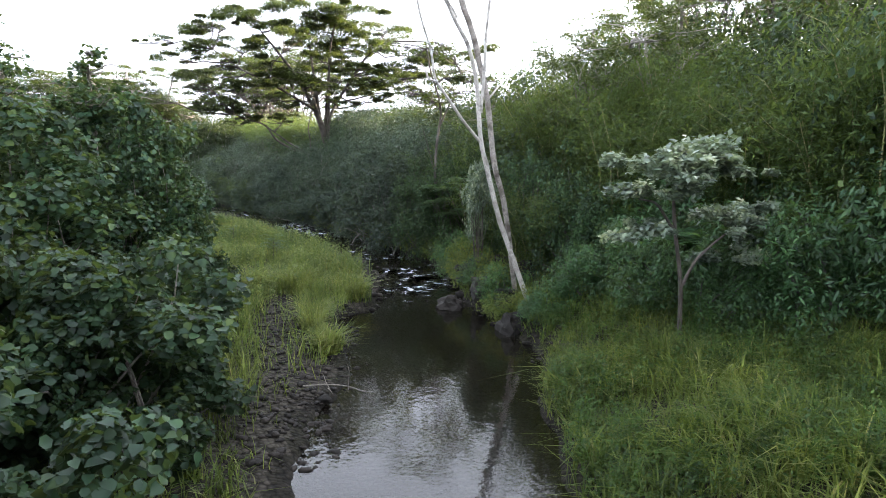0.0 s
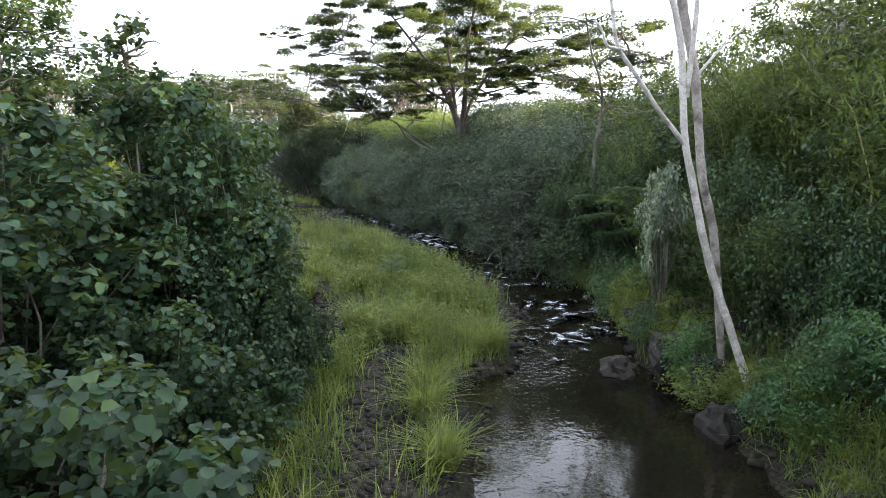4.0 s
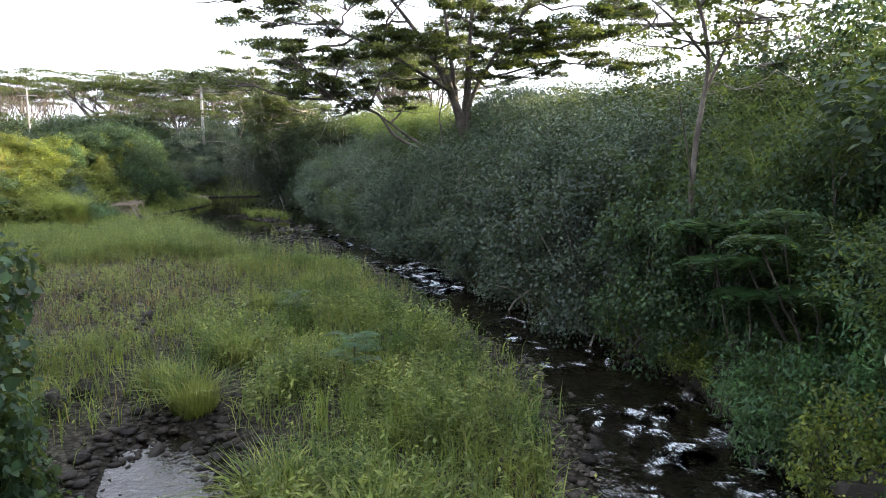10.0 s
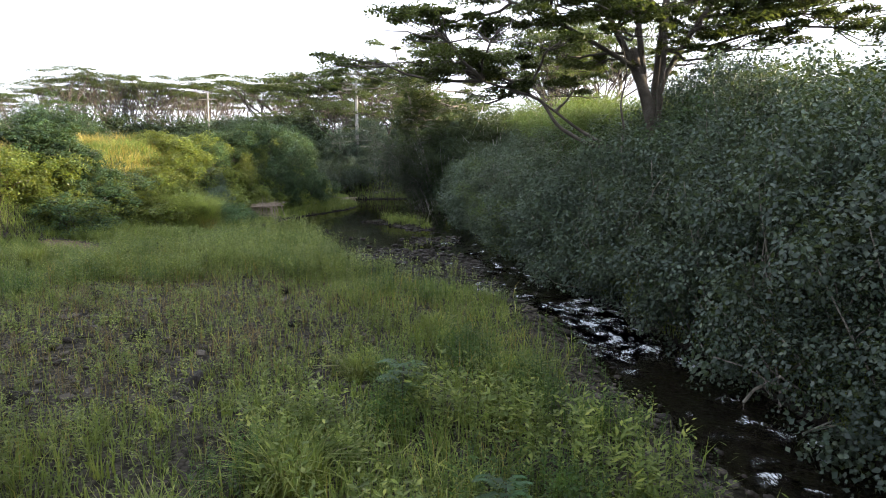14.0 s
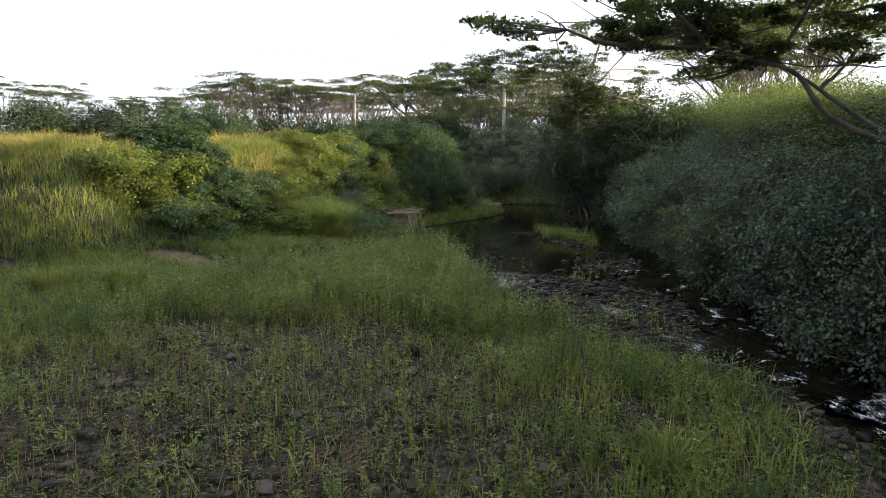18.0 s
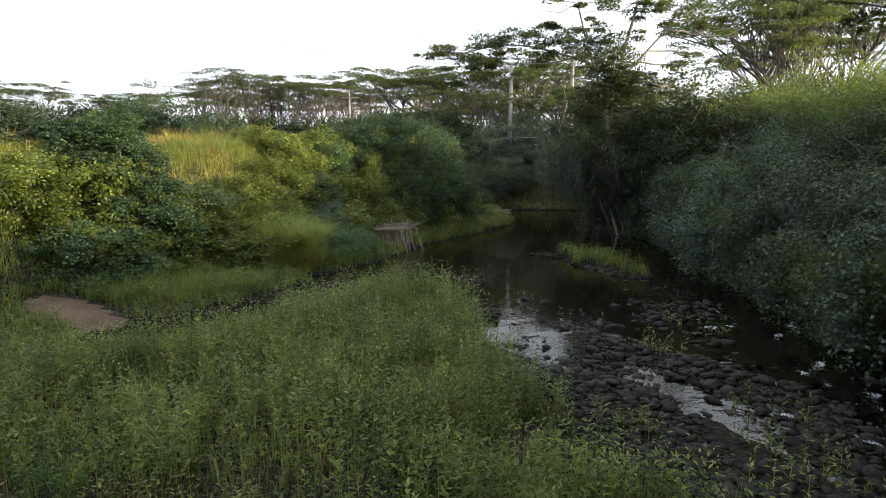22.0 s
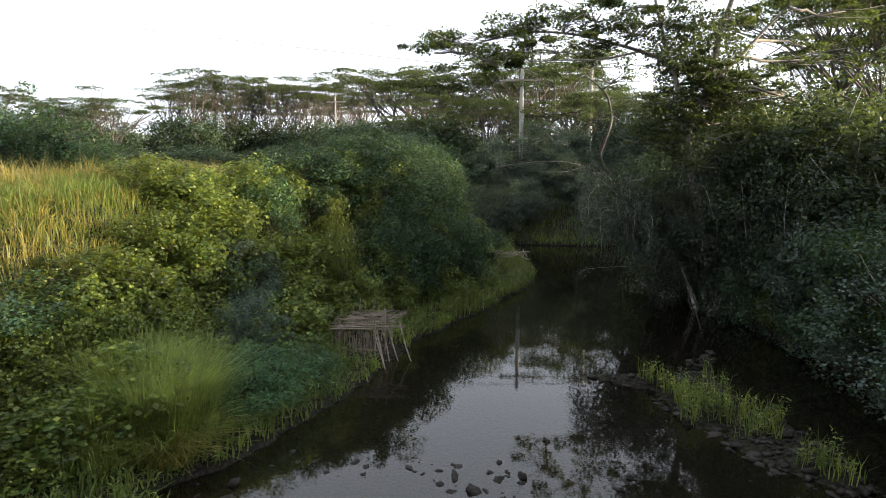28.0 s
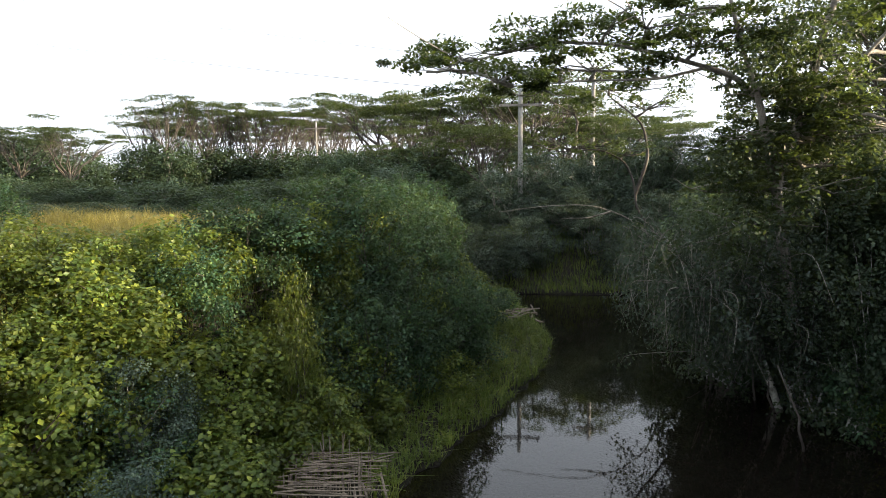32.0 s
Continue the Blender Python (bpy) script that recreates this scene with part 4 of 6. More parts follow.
tree_of("umbrella_tree", (2.2, -16.6, gz(2.2, -16.6)),
        [([(2.2, -16.6, 0.3), (2.19, -16.6, 1.23), (2.16, -16.6, 1.98), (1.93, -16.6, 2.91), (1.85, -16.6, 3.54), (1.95, -16.6, 3.9)], 0.042, 0.02),
         ([(2.16, -16.6, 1.9), (2.48, -16.6, 2.33), (2.96, -16.6, 2.6), (3.7, -16.6, 2.95)], 0.03, 0.012),
         ([(1.95, -16.6, 2.8), (1.5, -16.6, 3.3), (1.1, -16.6, 3.35)], 0.03, 0.012)],
        [(p, r * 1.12) for p, r in wt], PALE, BARK_DARK, "slender umbrella-shaped tree with pale whitish leaf tiers", 0.12, 5200, thick=0.2, slim=0.55, twigs=False)

# upright shoots above the heart-leaved shrubs, and a leafy tree behind them
for x, y, top in [(-5.8, -9.3, 5.9), (-4.7, -6.7, 5.5), (-5.2, -5.6, 5.2), (-7.2, -9.9, 5.7), (-6.3, -7.4, 5.5), (-8.8, -12.4, 5.6)]:
    z = gz(x, y)
    tree_of("upright_shoot", (x, y, z), [([(x, y, z), (x + 0.05, y, (z + top) / 2), (x - 0.05, y + 0.1, top)], 0.03, 0.008)],
            [((x + RNG.normal() * 0.12, y + RNG.normal() * 0.12, top - k * 0.3), 0.2 + 0.05 * k) for k in range(5)], HAU, BARK_GREY, "upright leafy shoot rising above a shrub", 0.1, 1400, group="upright shoots", thick=0.5, slim=0.9)
tree_of("leafy_tree", (-9.6, -3.0, gz(-9.6, -3.0)), [([(-9.6, -3, 1.0), (-9.5, -3, 4.0), (-9.3, -2.9, 7.6)], 0.13, 0.04)],
        [((-9.4 + RNG.normal() * 0.9, -2.9 + RNG.normal() * 0.9, RNG.uniform(4.6, 8.2)), 0.7) for _ in range(16)], HAU, BARK_DARK, "dark leafy tree above the shrubs", 0.12, 900, thick=0.5, slim=0.8)

# the great wide-crowned tree over the bend
bt_clumps = [((0.2, 12, 7.0), 0.9), ((1.5, 12, 6.9), 1.0), ((2.9, 12, 8.1), 1.1), ((2.4, 12.4, 6.6), 0.8), ((4.2, 11.6, 6.4), 0.7), ((3.8, 12.4, 9.0), 1.2), ((1.6, 12.2, 9.0), 1.1), ((-0.1, 12, 8.3), 0.9), ((5.2, 11, 8.4), 0.9),
             ((2.5, 12, 10.2), 1.2), ((4.3, 12.6, 10.4), 1.2), ((0.7, 11.4, 6.75), 0.8), ((8.6, 12, 9.9), 1.2), ((7.6, 12.6, 11.4), 1.5), ((5.8, 13, 11.6), 1.5), ((9.8, 13, 11.2), 1.4), ((11, 13, 12), 1.5), ((3.2, 13, 11.7), 1.4), ((1.2, 12.6, 11.0), 1.3),
             ((0.2, 13, 9.8), 1.1), ((10.6, 12, 9.5), 1.1), ((7, 10.5, 12.2), 1.5), ((4.6, 15.4, 9.5), 1.4), ((8, 15.5, 10.5), 1.5), ((-1.0, 12.4, 9.2), 0.8), ((3.4, 10.4, 7.4), 0.7), ((1.9, 10.9, 7.9), 0.8),
             ((11.5, 11, 8.6), 1.3), ((13, 12, 9.3), 1.4), ((12.5, 10, 10), 1.3), ((9.6, 10.5, 8.8), 1.1), ((14, 11, 10.5), 1.4),
             ((8.4, 11.5, 8.2), 0.9), ((9.4, 12, 8.4), 1.0), ((10.6, 11.5, 8.0), 1.0), ((7.6, 11.6, 8.6), 0.8), ((9.0, 10.8, 7.6), 0.8)]
bt_clumps += [((x + RNG.normal() * 1.3, y + RNG.normal() * 1.5, z + RNG.normal() * 0.5), r * 0.8) for (x, y, z), r in bt_clumps]
tree_of("wide_crowned_tree", (7.6, 12.7, gz(7.6, 12.7)),
        [([(7.6, 12.7, 1.5), (7.4, 12.5, 3.1), (7.05, 12.5, 4.57), (6.67, 12.5, 5.98), (6.3, 12.5, 6.9), (6.1, 12.5, 7.6)], 0.26, 0.14),
         ([(7.1, 12.4, 4.3), (6.6, 12.0, 4.3), (5.68, 11.8, 4.45), (4.6, 11.8, 4.74), (3.68, 11.8, 5.23), (3.23, 11.8, 5.99), (2.56, 11.8, 6.2), (1.5, 11.8, 6.5)], 0.085, 0.03),
         ([(5.44, 11.8, 4.56), (4.37, 11.8, 5.12), (3.46, 11.8, 5.78), (2.34, 11.8, 6.5)], 0.06, 0.02),
         ([(5.62, 11.75, 4.5), (5.66, 11.7, 5.2), (5.5, 11.7, 5.9), (5.75, 11.8, 6.8), (5.3, 11.5, 8.0)], 0.04, 0.015),
         ([(6.6, 12.5, 6.1), (6.05, 12.5, 7.35), (4.98, 12.5, 9.11), (3.71, 12.5, 10.55), (2.6, 12.5, 11.8)], 0.13, 0.035),
         ([(6.5, 12.5, 6.6), (6.31, 12.5, 8.04), (6.07, 12.5, 9.83), (5.85, 12.5, 12.0)], 0.12, 0.04),
         ([(6.8, 12.6, 5.6), (7.11, 13, 6.73), (7.24, 13, 8.85), (7.5, 13, 10.94), (7.6, 12.8, 12.4)], 0.15, 0.04),
         ([(6.9, 12.6, 5.4), (7.3, 13, 6.8), (8.28, 13, 8.43), (9.86, 13, 10.63), (11, 13, 12)], 0.12, 0.03),
         ([(6.25, 12.3, 6.95), (4.7, 12, 7.69), (3.33, 12, 8.4), (2.0, 12, 8.86), (0.6, 12, 9.8)], 0.08, 0.025),
         ([(6.9, 12.3, 5.0), (6.9, 12.0, 7.5), (6.7, 11.4, 10), (6.9, 10.6, 12)], 0.1, 0.03)],
        bt_clumps, ALBIZIA, BARK_DARK, "large wide-crowned tree with bare dark forking limbs", 0.12, 1500, thick=0.11)

# a thin crooked tree
tree_of("thin_tree", (6.0, -2.4, gz(6.0, -2.4)),
        [([(6.0, -2.4, 1.2), (5.6, -2.5, 3.2), (5.65, -2.5, 4.41), (5.75, -2.5, 5.07), (5.88, -2.5, 5.82), (5.72, -2.5, 6.56), (5.43, -2.5, 7.16), (5.2, -2.5, 8.3)], 0.06, 0.025),
         ([(5.8, -2.5, 5.3), (6.3, -2.4, 6.2), (7.0, -2.3, 7.0)], 0.035, 0.012), ([(5.85, -2.5, 5.9), (5.2, -2.6, 6.4), (4.3, -2.7, 6.9)], 0.03, 0.012), ([(5.72, -2.5, 3.2), (5.2, -2.9, 4.2), (4.7, -3.2, 5.2)], 0.025, 0.01)],
        [((4.6, -2.5, 6.4), 0.5), ((5.6, -2.4, 6.25), 0.6), ((6.5, -2.5, 6.6), 0.6), ((7.3, -2.3, 7.1), 0.6), ((6.1, -2.6, 7.1), 0.7), ((4.0, -2.6, 6.9), 0.45), ((5.2, -2.4, 8.1), 0.8), ((6.6, -2.2, 8.0), 0.7)], ALBIZIA, BARK_DARK, "thin crooked tree with sparse airy leaves", 0.13, 600)

# the tree leaning over the upper pool
gt_clumps = [((-2.1, 32.5, 10), 0.9), ((-3.0, 32.3, 9.75), 0.9), ((-4.1, 32.5, 9.65), 1.0), ((-5.2, 32.5, 9.4), 1.0), ((-6.3, 32.6, 9.3), 0.9), ((-6.9, 32.4, 9.0), 0.6), ((-5.5, 32, 8.75), 0.8), ((-4.4, 33, 8.6), 0.8), ((-3.3, 32, 8.95), 0.8), ((-2.2, 33, 9.0), 0.8),
             ((-0.9, 32.5, 10.1), 0.9), ((-4.2, 32.8, 9.1), 0.8), ((-1.2, 32, 9.5), 0.7), ((1.3, 32, 11.0), 1.1), ((2.8, 32, 10.3), 1.0), ((-0.9, 32, 11.2), 1.0), ((3.6, 32.5, 11), 1.0), ((4.6, 33, 10.0), 1.0)]
gt_clumps += [((0.6 + RNG.normal() * 1.0, 32.3 + RNG.normal() * 0.6, RNG.uniform(5.8, 9.6)), 0.55) for _ in range(26)]
gt_clumps += [((2.6 + RNG.normal() * 1.2, 32.8 + RNG.normal() * 0.8, RNG.uniform(6.5, 9.6)), 0.6) for _ in range(14)]
pool_tree = tree_of("pool_tree", (1.7, 33.4, gz(1.7, 33.4)),
        [([(1.7, 33.4, 1.5), (1.0, 32.8, 4.0), (0.25, 32, 6.51), (0.47, 32, 7.16), (0.76, 32, 7.8), (0.93, 32, 8.69), (1.06, 32, 9.44), (1.35, 32, 10.4), (1.5, 32, 11.2)], 0.12, 0.05),
         ([(0.3, 32.1, 6.4), (0.1, 32, 7.3), (-0.07, 32, 8.08), (-0.24, 32, 8.6), (-0.5, 32, 9.37), (-0.9, 32, 10.9)], 0.1, 0.03),
         ([(-0.1, 32.2, 8.3), (-0.4, 32.5, 8.75), (-1.0, 32.5, 8.96), (-1.93, 32.5, 9.25), (-2.88, 32.5, 9.48), (-4.1, 32.5, 9.59), (-5.8, 32.5, 9.25)], 0.07, 0.02),
         ([(0.9, 32, 8.0), (1.52, 32, 8.61), (2.09, 32, 9.28), (2.76, 32, 10), (3.2, 32, 10.8)], 0.06, 0.02),
         ([(-1.0, 32.5, 8.95), (-2.0, 32.3, 8.7), (-3.4, 32.2, 8.7), (-5.0, 32.1, 8.6)], 0.035, 0.012)],
        gt_clumps, ALBIZIA, BARK_GREY, "tall tree with a flat layered crown above the pool", 0.11, 1150, thick=0.1)
climbers = [clump_leaves((0.25 - 1.7 + 0.7 * RNG.normal() * (1.3 if z < 6.5 else 1.05), -1.4 + RNG.normal() * 0.6, z - gz(1.7, 33.4)), 0.34, 150, 0.09, 0.7, False, 0.9) for z in RNG.uniform(3.6, 9.8, 110)]
tagged(child("climber", mesh_from("climber", *merge(climbers), DRAPE), pool_tree, "dark climbing vine wrapped round the trunk"), kind="stuff")


def hanging_tree(base, stems, hangs, label):
    """A leaning tree whose thin grey boughs hang over the water."""
    ob = thing("hanging_tree", base, label, "tree")
    base = np.asarray(base, float)
    tips = []
    for n, (pts, r0, r1) in enumerate(stems):
        line = smooth_line(np.asarray(pts, float) - base, 14)
        tips.append(line[5:])
        child("limb" if n else "trunk", mesh_from("limb", *tube(line, np.linspace(r0, r1, 14), 8, 0.05), BARK_WHITE, True), ob)
    tips = np.concatenate(tips)
    leaves, twigs = [], []
    for _ in range(hangs):
        a = tips[int(RNG.integers(len(tips)))]
        mid = a + RNG.normal(size=3) * np.array([0.75, 0.9, 0.35]) + np.array([-0.2, 0, 0.3])
        end = mid + np.array([RNG.normal() * 0.25, RNG.normal() * 0.25, -RNG.uniform(0.4, 1.3)])
        end[2] = max(end[2], 2.2 - base[2])
        line = smooth_line([a, mid, end], 12)
        twigs.append(tube(line, np.linspace(0.012, 0.003, 12), 4))
        k = RNG.integers(3, 12, 84)
        leaves.append(leaf_arrays(line[k] + RNG.normal(size=(84, 3)) * 0.13, unit(RNG.normal(size=(84, 3)) + np.array([0, -0.3, 0.5])), RNG.uniform(0.06, 0.13, 84), 0.4, 0.2, 1.3))
    tagged(child("twig", mesh_from("twigs", *merge(twigs), BARK_GREY, True), ob), kind="stuff")
    tagged(child("foliage", mesh_from("hanging_leaves", *merge(leaves), HAU_GREY), ob), kind="stuff")


hanging_tree((1.35, 34.0, gz(1.35, 34.0)), [([(1.35, 34.0, 1.1), (0.9, 33.8, 2.3), (0.48, 33.6, 3.05), (-0.6, 33.3, 4.3), (-1.7, 33.0, 5.4)], 0.09, 0.03), ([(1.6, 33.6, 1.1), (1.2, 33.6, 2.4), (0.7, 33.3, 4.2), (0.2, 33.0, 5.6)], 0.08, 0.03), ([(0.48, 33.6, 3.05), (-0.3, 32.9, 4.0), (-1.2, 32.3, 4.4)], 0.04, 0.015), ([(0.9, 33.8, 2.3), (0.2, 34.6, 3.6), (-1.0, 35.2, 4.6)], 0.045, 0.015)],
             330, "leaning tree with pale stems and grey drooping twigs over the pool")
tree_of("low_branched_tree", (2.2, 39.4, gz(2.2, 39.4)),
        [([(2.2, 39.4, 1.4), (0.6, 38.9, 3.8), (-1.36, 38, 5.77), (-1.38, 38, 6.52), (-1.67, 38, 7.26), (-2.41, 38, 7.64), (-3.2, 38, 7.6)], 0.05, 0.02), ([(-1.37, 38, 6.3), (-1.0, 38, 7.4), (-1.2, 38, 8.4), (-2.2, 38, 9.2)], 0.06, 0.02)],
        [((-2.4, 38, 7.8), 0.6), ((-3.2, 38, 7.7), 0.5), ((-1.7, 38, 7.5), 0.5), ((-3.8, 38, 7.9), 0.5), ((-2.2, 38, 9.4), 0.9), ((-1.0, 38, 8.9), 0.8), ((-3.3, 38, 8.9), 0.8)], ALBIZIA, BARK_DARK, "small flat-topped tree leaning over the water", 0.11, 800)
bare = thing("bare_branch", (0.2, 40.5, 3.6), "bleached bare branch reaching over the water", "branch")
for pts in ([(0, 0, 0), (-0.7, -0.4, 1.4), (-1.6, -0.5, 2.0), (-2.7, -0.5, 2.35), (-4.2, -0.5, 2.3), (-5.7, -0.5, 2.1)], [(-2.0, -0.5, 2.1), (-2.8, -0.8, 1.9), (-3.6, -0.8, 1.9)]):
    child("twig" if len(pts) < 4 else "bough", mesh_from("bough", *tube(smooth_line(pts, 18), np.linspace(0.032, 0.008, 18), 6, 0.06), BARK_GREY, True), bare)
for x, y, h in [(1.0, 34.6, 3.0), (1.25, 33.9, 2.6), (0.4, 35.4, 2.8), (1.0, 31.6, 2.2)]:
    stem = thing("leaning_stem", (x, y, gz(x, y)), "pale leaning stem standing in dark leaves", "branch", "stems over the pool")
    child("bough", mesh_from("stem", *limb((0, 0, -0.1), (-0.9, -0.5, h), 0.03, 0.015, 0.1, 8, 6)[0], BARK_DARK, True), stem)


for x, y, h, lean in [(10.5, -9.3, 6.8, 0.4), (11.2, -13.5, 7.2, -0.5), (8.8, -6.2, 5.4, 0.5), (7.6, -8.6, 5.2, 0.4), (8.6, -10.2, 5.6, -0.3), (13.5, -10.5, 7.5, 0.3), (9.6, -17.5, 7.2, 0.4), (12.5, -4.0, 6.6, -0.4), (10.8, 1.5, 5.4, 0.5)]:
    z = gz(x, y)
    tips = [(x + lean + RNG.normal() * 0.9, y + RNG.normal() * 0.9, z + h * k) for k in (0.66, 0.74, 0.82, 0.9, 1.0)]
    tree_of("bank_tree", (x, y, z), [([(x, y, z - 0.2), (x + 0.15 * lean, y, z + h * 0.35), (x + 0.5 * lean, y + 0.1, z + h * 0.65), (x + lean, y + 0.2, z + h)], 0.14, 0.04)] + [([(x + 0.4 * lean, y + 0.05, z + h * 0.55), tuple((a + b) / 2 + 0.1 for a, b in zip(t, (x + 0.4 * lean, y, z + h * 0.6))), t], 0.05, 0.015) for t in tips[:4]],
            [(t, 0.75) for t in tips] + [((t[0] + RNG.normal() * 0.8, t[1] + RNG.normal() * 0.8, t[2] + RNG.normal() * 0.3), 0.6) for t in tips], ALBIZIA, BARK_GREY, "slender forking tree rising above the bamboo", 0.11, 900, group="trees of the wooded bank", thick=0.3)


def wide_crown(h, spread, leaf, dense, seed, drop=0.2, rise=0.84):
    """A far flat-topped tree, its base at the origin."""
    trunk, branches, leaves = [], [], []
    fork = h * (0.34 + 0.1 * math.sin(seed))
    p, line = limb((0, 0, -0.3), (RNG.normal() * 0.04 * h, RNG.normal() * 0.04 * h, fork), h * 0.017, h * 0.011, 0.06, 8, 7)
    trunk.append(p)
    top = line[-1]
    for n in range(12):
        a = n * 2.4 + seed
        r = spread * RNG.uniform(0.25, 1.0)
        tip = np.array([math.cos(a) * r, math.sin(a) * r, h * RNG.uniform(rise, 0.98) - drop * h * (r / spread) ** 2 * RNG.uniform(0.5, 1.3)])
        p, pts = limb(top, tip, h * 0.008, h * 0.0025, 0.12, 7, 5)
        branches.append(p)
        for k in range(5):
            at = pts[int(RNG.integers(5, 7))] + RNG.normal(size=3) * spread * np.array([0.17, 0.17, 0.012]) + np.array([0, 0, 0.02 * h])
            branches.append(limb(pts[3], at, h * 0.003, h * 0.001, 0.12, 5, 4)[0])
            leaves.append(flat_clump(at, spread * RNG.uniform(0.13, 0.24), dense, leaf, 0.05))
    return mesh_from("trunk", *merge(trunk), BARK_GREY, True), mesh_from("branches", *merge(branches), BARK_DARK, True), mesh_from("crown", *merge(leaves), ALBIZIA)


crowns = [wide_crown(14, 7.5, 0.24, 210, s) for s in (0.3, 1.9, 3.4, 5.0)]
crowns += [wide_crown(14, 7.5, 0.22, 190, s, 0.06, 0.9) for s in (0.9, 2.6)]


def put_crown(x, y, top, width=1.0, kinds=(0, 4), label="distant flat-topped tree with pale trunk and layered crown"):
    """A far tree whose crown tops out at that height."""
    z = gz(x, y)
    s = (top - z) / 14.0
    t, b, c = crowns[int(RNG.integers(*kinds))]
    ob = thing("flat_topped_tree", (x, y, z), label, "tree", "far flat-topped trees")
    ob.rotation_euler.z, ob.scale = RNG.uniform(0, 6.28), (s * width, s * width, s)
    child("trunk", t, ob)
    tagged(child("branch", b, ob), kind="stuff")
    tagged(child("crown", c, ob), kind="stuff")


for i in range(20):  # the far grove beyond the grassy level
    az = radians(-31 + i * 0.88)
    d = 118 + 16 * math.sin(i * 2.3)
    put_crown(-5 + d * math.sin(az), 18 + d * math.cos(az), 19.8 + 1.2 * math.sin(i * 1.3), 0.8, (4, 6))
for az, d, top, w in [(-36, 66, 13.2, 1.1), (-39.5, 70, 13, 1.0), (-43, 120, 19, 0.8), (-47, 120, 19, 0.8), (-51, 130, 20, 0.9)]:
    put_crown(-5 + d * math.sin(radians(az)), 18 + d * math.cos(radians(az)), top, w)
for i in range(11):  # the belt behind the bend
    az = radians(-12 + i * 2.3)
    d = 62 + 9 * math.sin(i * 1.9)
    put_crown(-5 + d * math.sin(az), 20 + d * math.cos(az), 15.5 + 2.0 * math.sin(i * 1.1 + 1), 1.15)
for i in range(12):  # lower trees that fill the gaps under the belt
    az = radians(-14 + i * 2.4)
    put_crown(-4 + (47 + 6 * math.sin(i * 2.7)) * math.sin(az), 20 + (47 + 6 * math.sin(i * 2.7)) * math.cos(az), 10.5 + 1.8 * math.sin(i * 1.7), 0.9, (0, 6), "slender grey tree in the belt behind the bend")
for x, y, top, w in [(13.5, 53, 17.5, 1.0), (17.5, 50, 17, 0.9), (12, 46, 15, 0.8), (21, 57, 18.5, 1.0), (15, 58, 14.5, 0.9), (17, 54, 14, 0.9), (22, 58, 15, 0.9), (19, 40, 8.5, 0.7), (30, 46, 11.5, 0.9), (26, 30, 9.0, 0.8), (32, 33, 10.5, 0.9), (30, 22, 10, 0.8), (36, 25, 11.5, 0.9), (27, 12, 10.5, 0.8), (34, 10, 12.5, 0.9), (12, 44, 12.5, 0.8),
                     (20, 0, 12.5, 0.8), (16, -6, 12.5, 0.7), (24, -8, 14, 0.8), (18, -13, 13, 0.7), (13, -12, 11.5, 0.55)]:
    put_crown(x, y, top, w, (0, 6), "wide-crowned tree on the wooded rise")
for x, y, top, w in [(-24, -6, 11, 0.7), (-27, 4, 11.5, 0.7), (-21, -15, 11, 0.6), (-16, -26, 11, 0.6), (-6, -38, 12, 0.7), (6, -34, 13, 0.7), (-30, 16, 10.5, 0.6)]:
    put_crown(x, y, top, w, (0, 6), "wide-crowned tree at the edge of the wood")

# ---- grass, weeds and stones ----
def scatter(n, x0, x1, y0, y1, keep):
    """Random places in a rectangle, kept by a chance that keep(x, y) gives."""
    x, y = RNG.uniform(x0, x1, n), RNG.uniform(y0, y1, n)
    k = RNG.random(n) < keep(x, y)
    return x[k], y[k]


def stony(x, y):
    """How bare the pebbly part of the meadow is."""
    e = 1 - np.hypot((x + 5.8) / 5.2, (y - 5.6) / 5.4)
    return np.clip(e * 2.2 + 0.45 * lumps(x, y, 1.7, 4.0) + 0.25 * lumps(x, y, 4.3, 1.0), 0, 1)


def meadow(x, y):
    left, right, wet = banks(x, y)
    edge = step(np.where((x < -6.3) & (y > 13), 0.55, 0.25), np.where((x < -6.3) & (y > 13), 1.0, np.where((y > -5) & (y < 8), 1.9, 0.5)), wet + 0.45 * lumps(x, y, 2.4))
    strip = 1 - 0.9 * step(0.9, 0.3, np.abs(x - np.interp(y, [-16, -13, -9, -6], [-4.2, -3.2, -2.2, -1.5])) * 1.0) * (y < -6.5)
    nose = 1 - step(11.5, 13.5, y) * (lumps(x, y, 1.8, 2.5) < 0.1) * 0.45
    return np.where((left > right) & (x > toe(y) - 1) & (footpath(x, y) > 0.55), nose * edge * strip * (1 - 0.9 * stony(x, y)) * (0.72 + 0.28 * lumps(x, y, 2.2, 1.0)), 0)


def tufted(x, y, n, spread=0.13):
    """Draws scattered places together into n uneven tufts; gives the places and each tuft's vigour."""
    pick = RNG.permutation(len(x))[:n]
    cell = 0.45
    seeds = {}
    for i in pick:
        seeds.setdefault((int(x[i] // cell), int(y[i] // cell)), []).append(i)
    fx, fy, vig = x.copy(), y.copy(), np.ones(len(x))
    force = RNG.uniform(0.55, 1.4, len(x))
    loose = RNG.random(len(x))
    for i in range(len(x)):
        near = seeds.get((int(x[i] // cell), int(y[i] // cell)))
        if near and loose[i] < 0.75:
            s = near[i % len(near)]
            k = 0.35 + 0.3 * loose[i]
            fx[i], fy[i], vig[i] = x[s] + (x[i] - x[s]) * k, y[s] + (y[i] - y[s]) * k, force[s]
    return fx, fy, vig


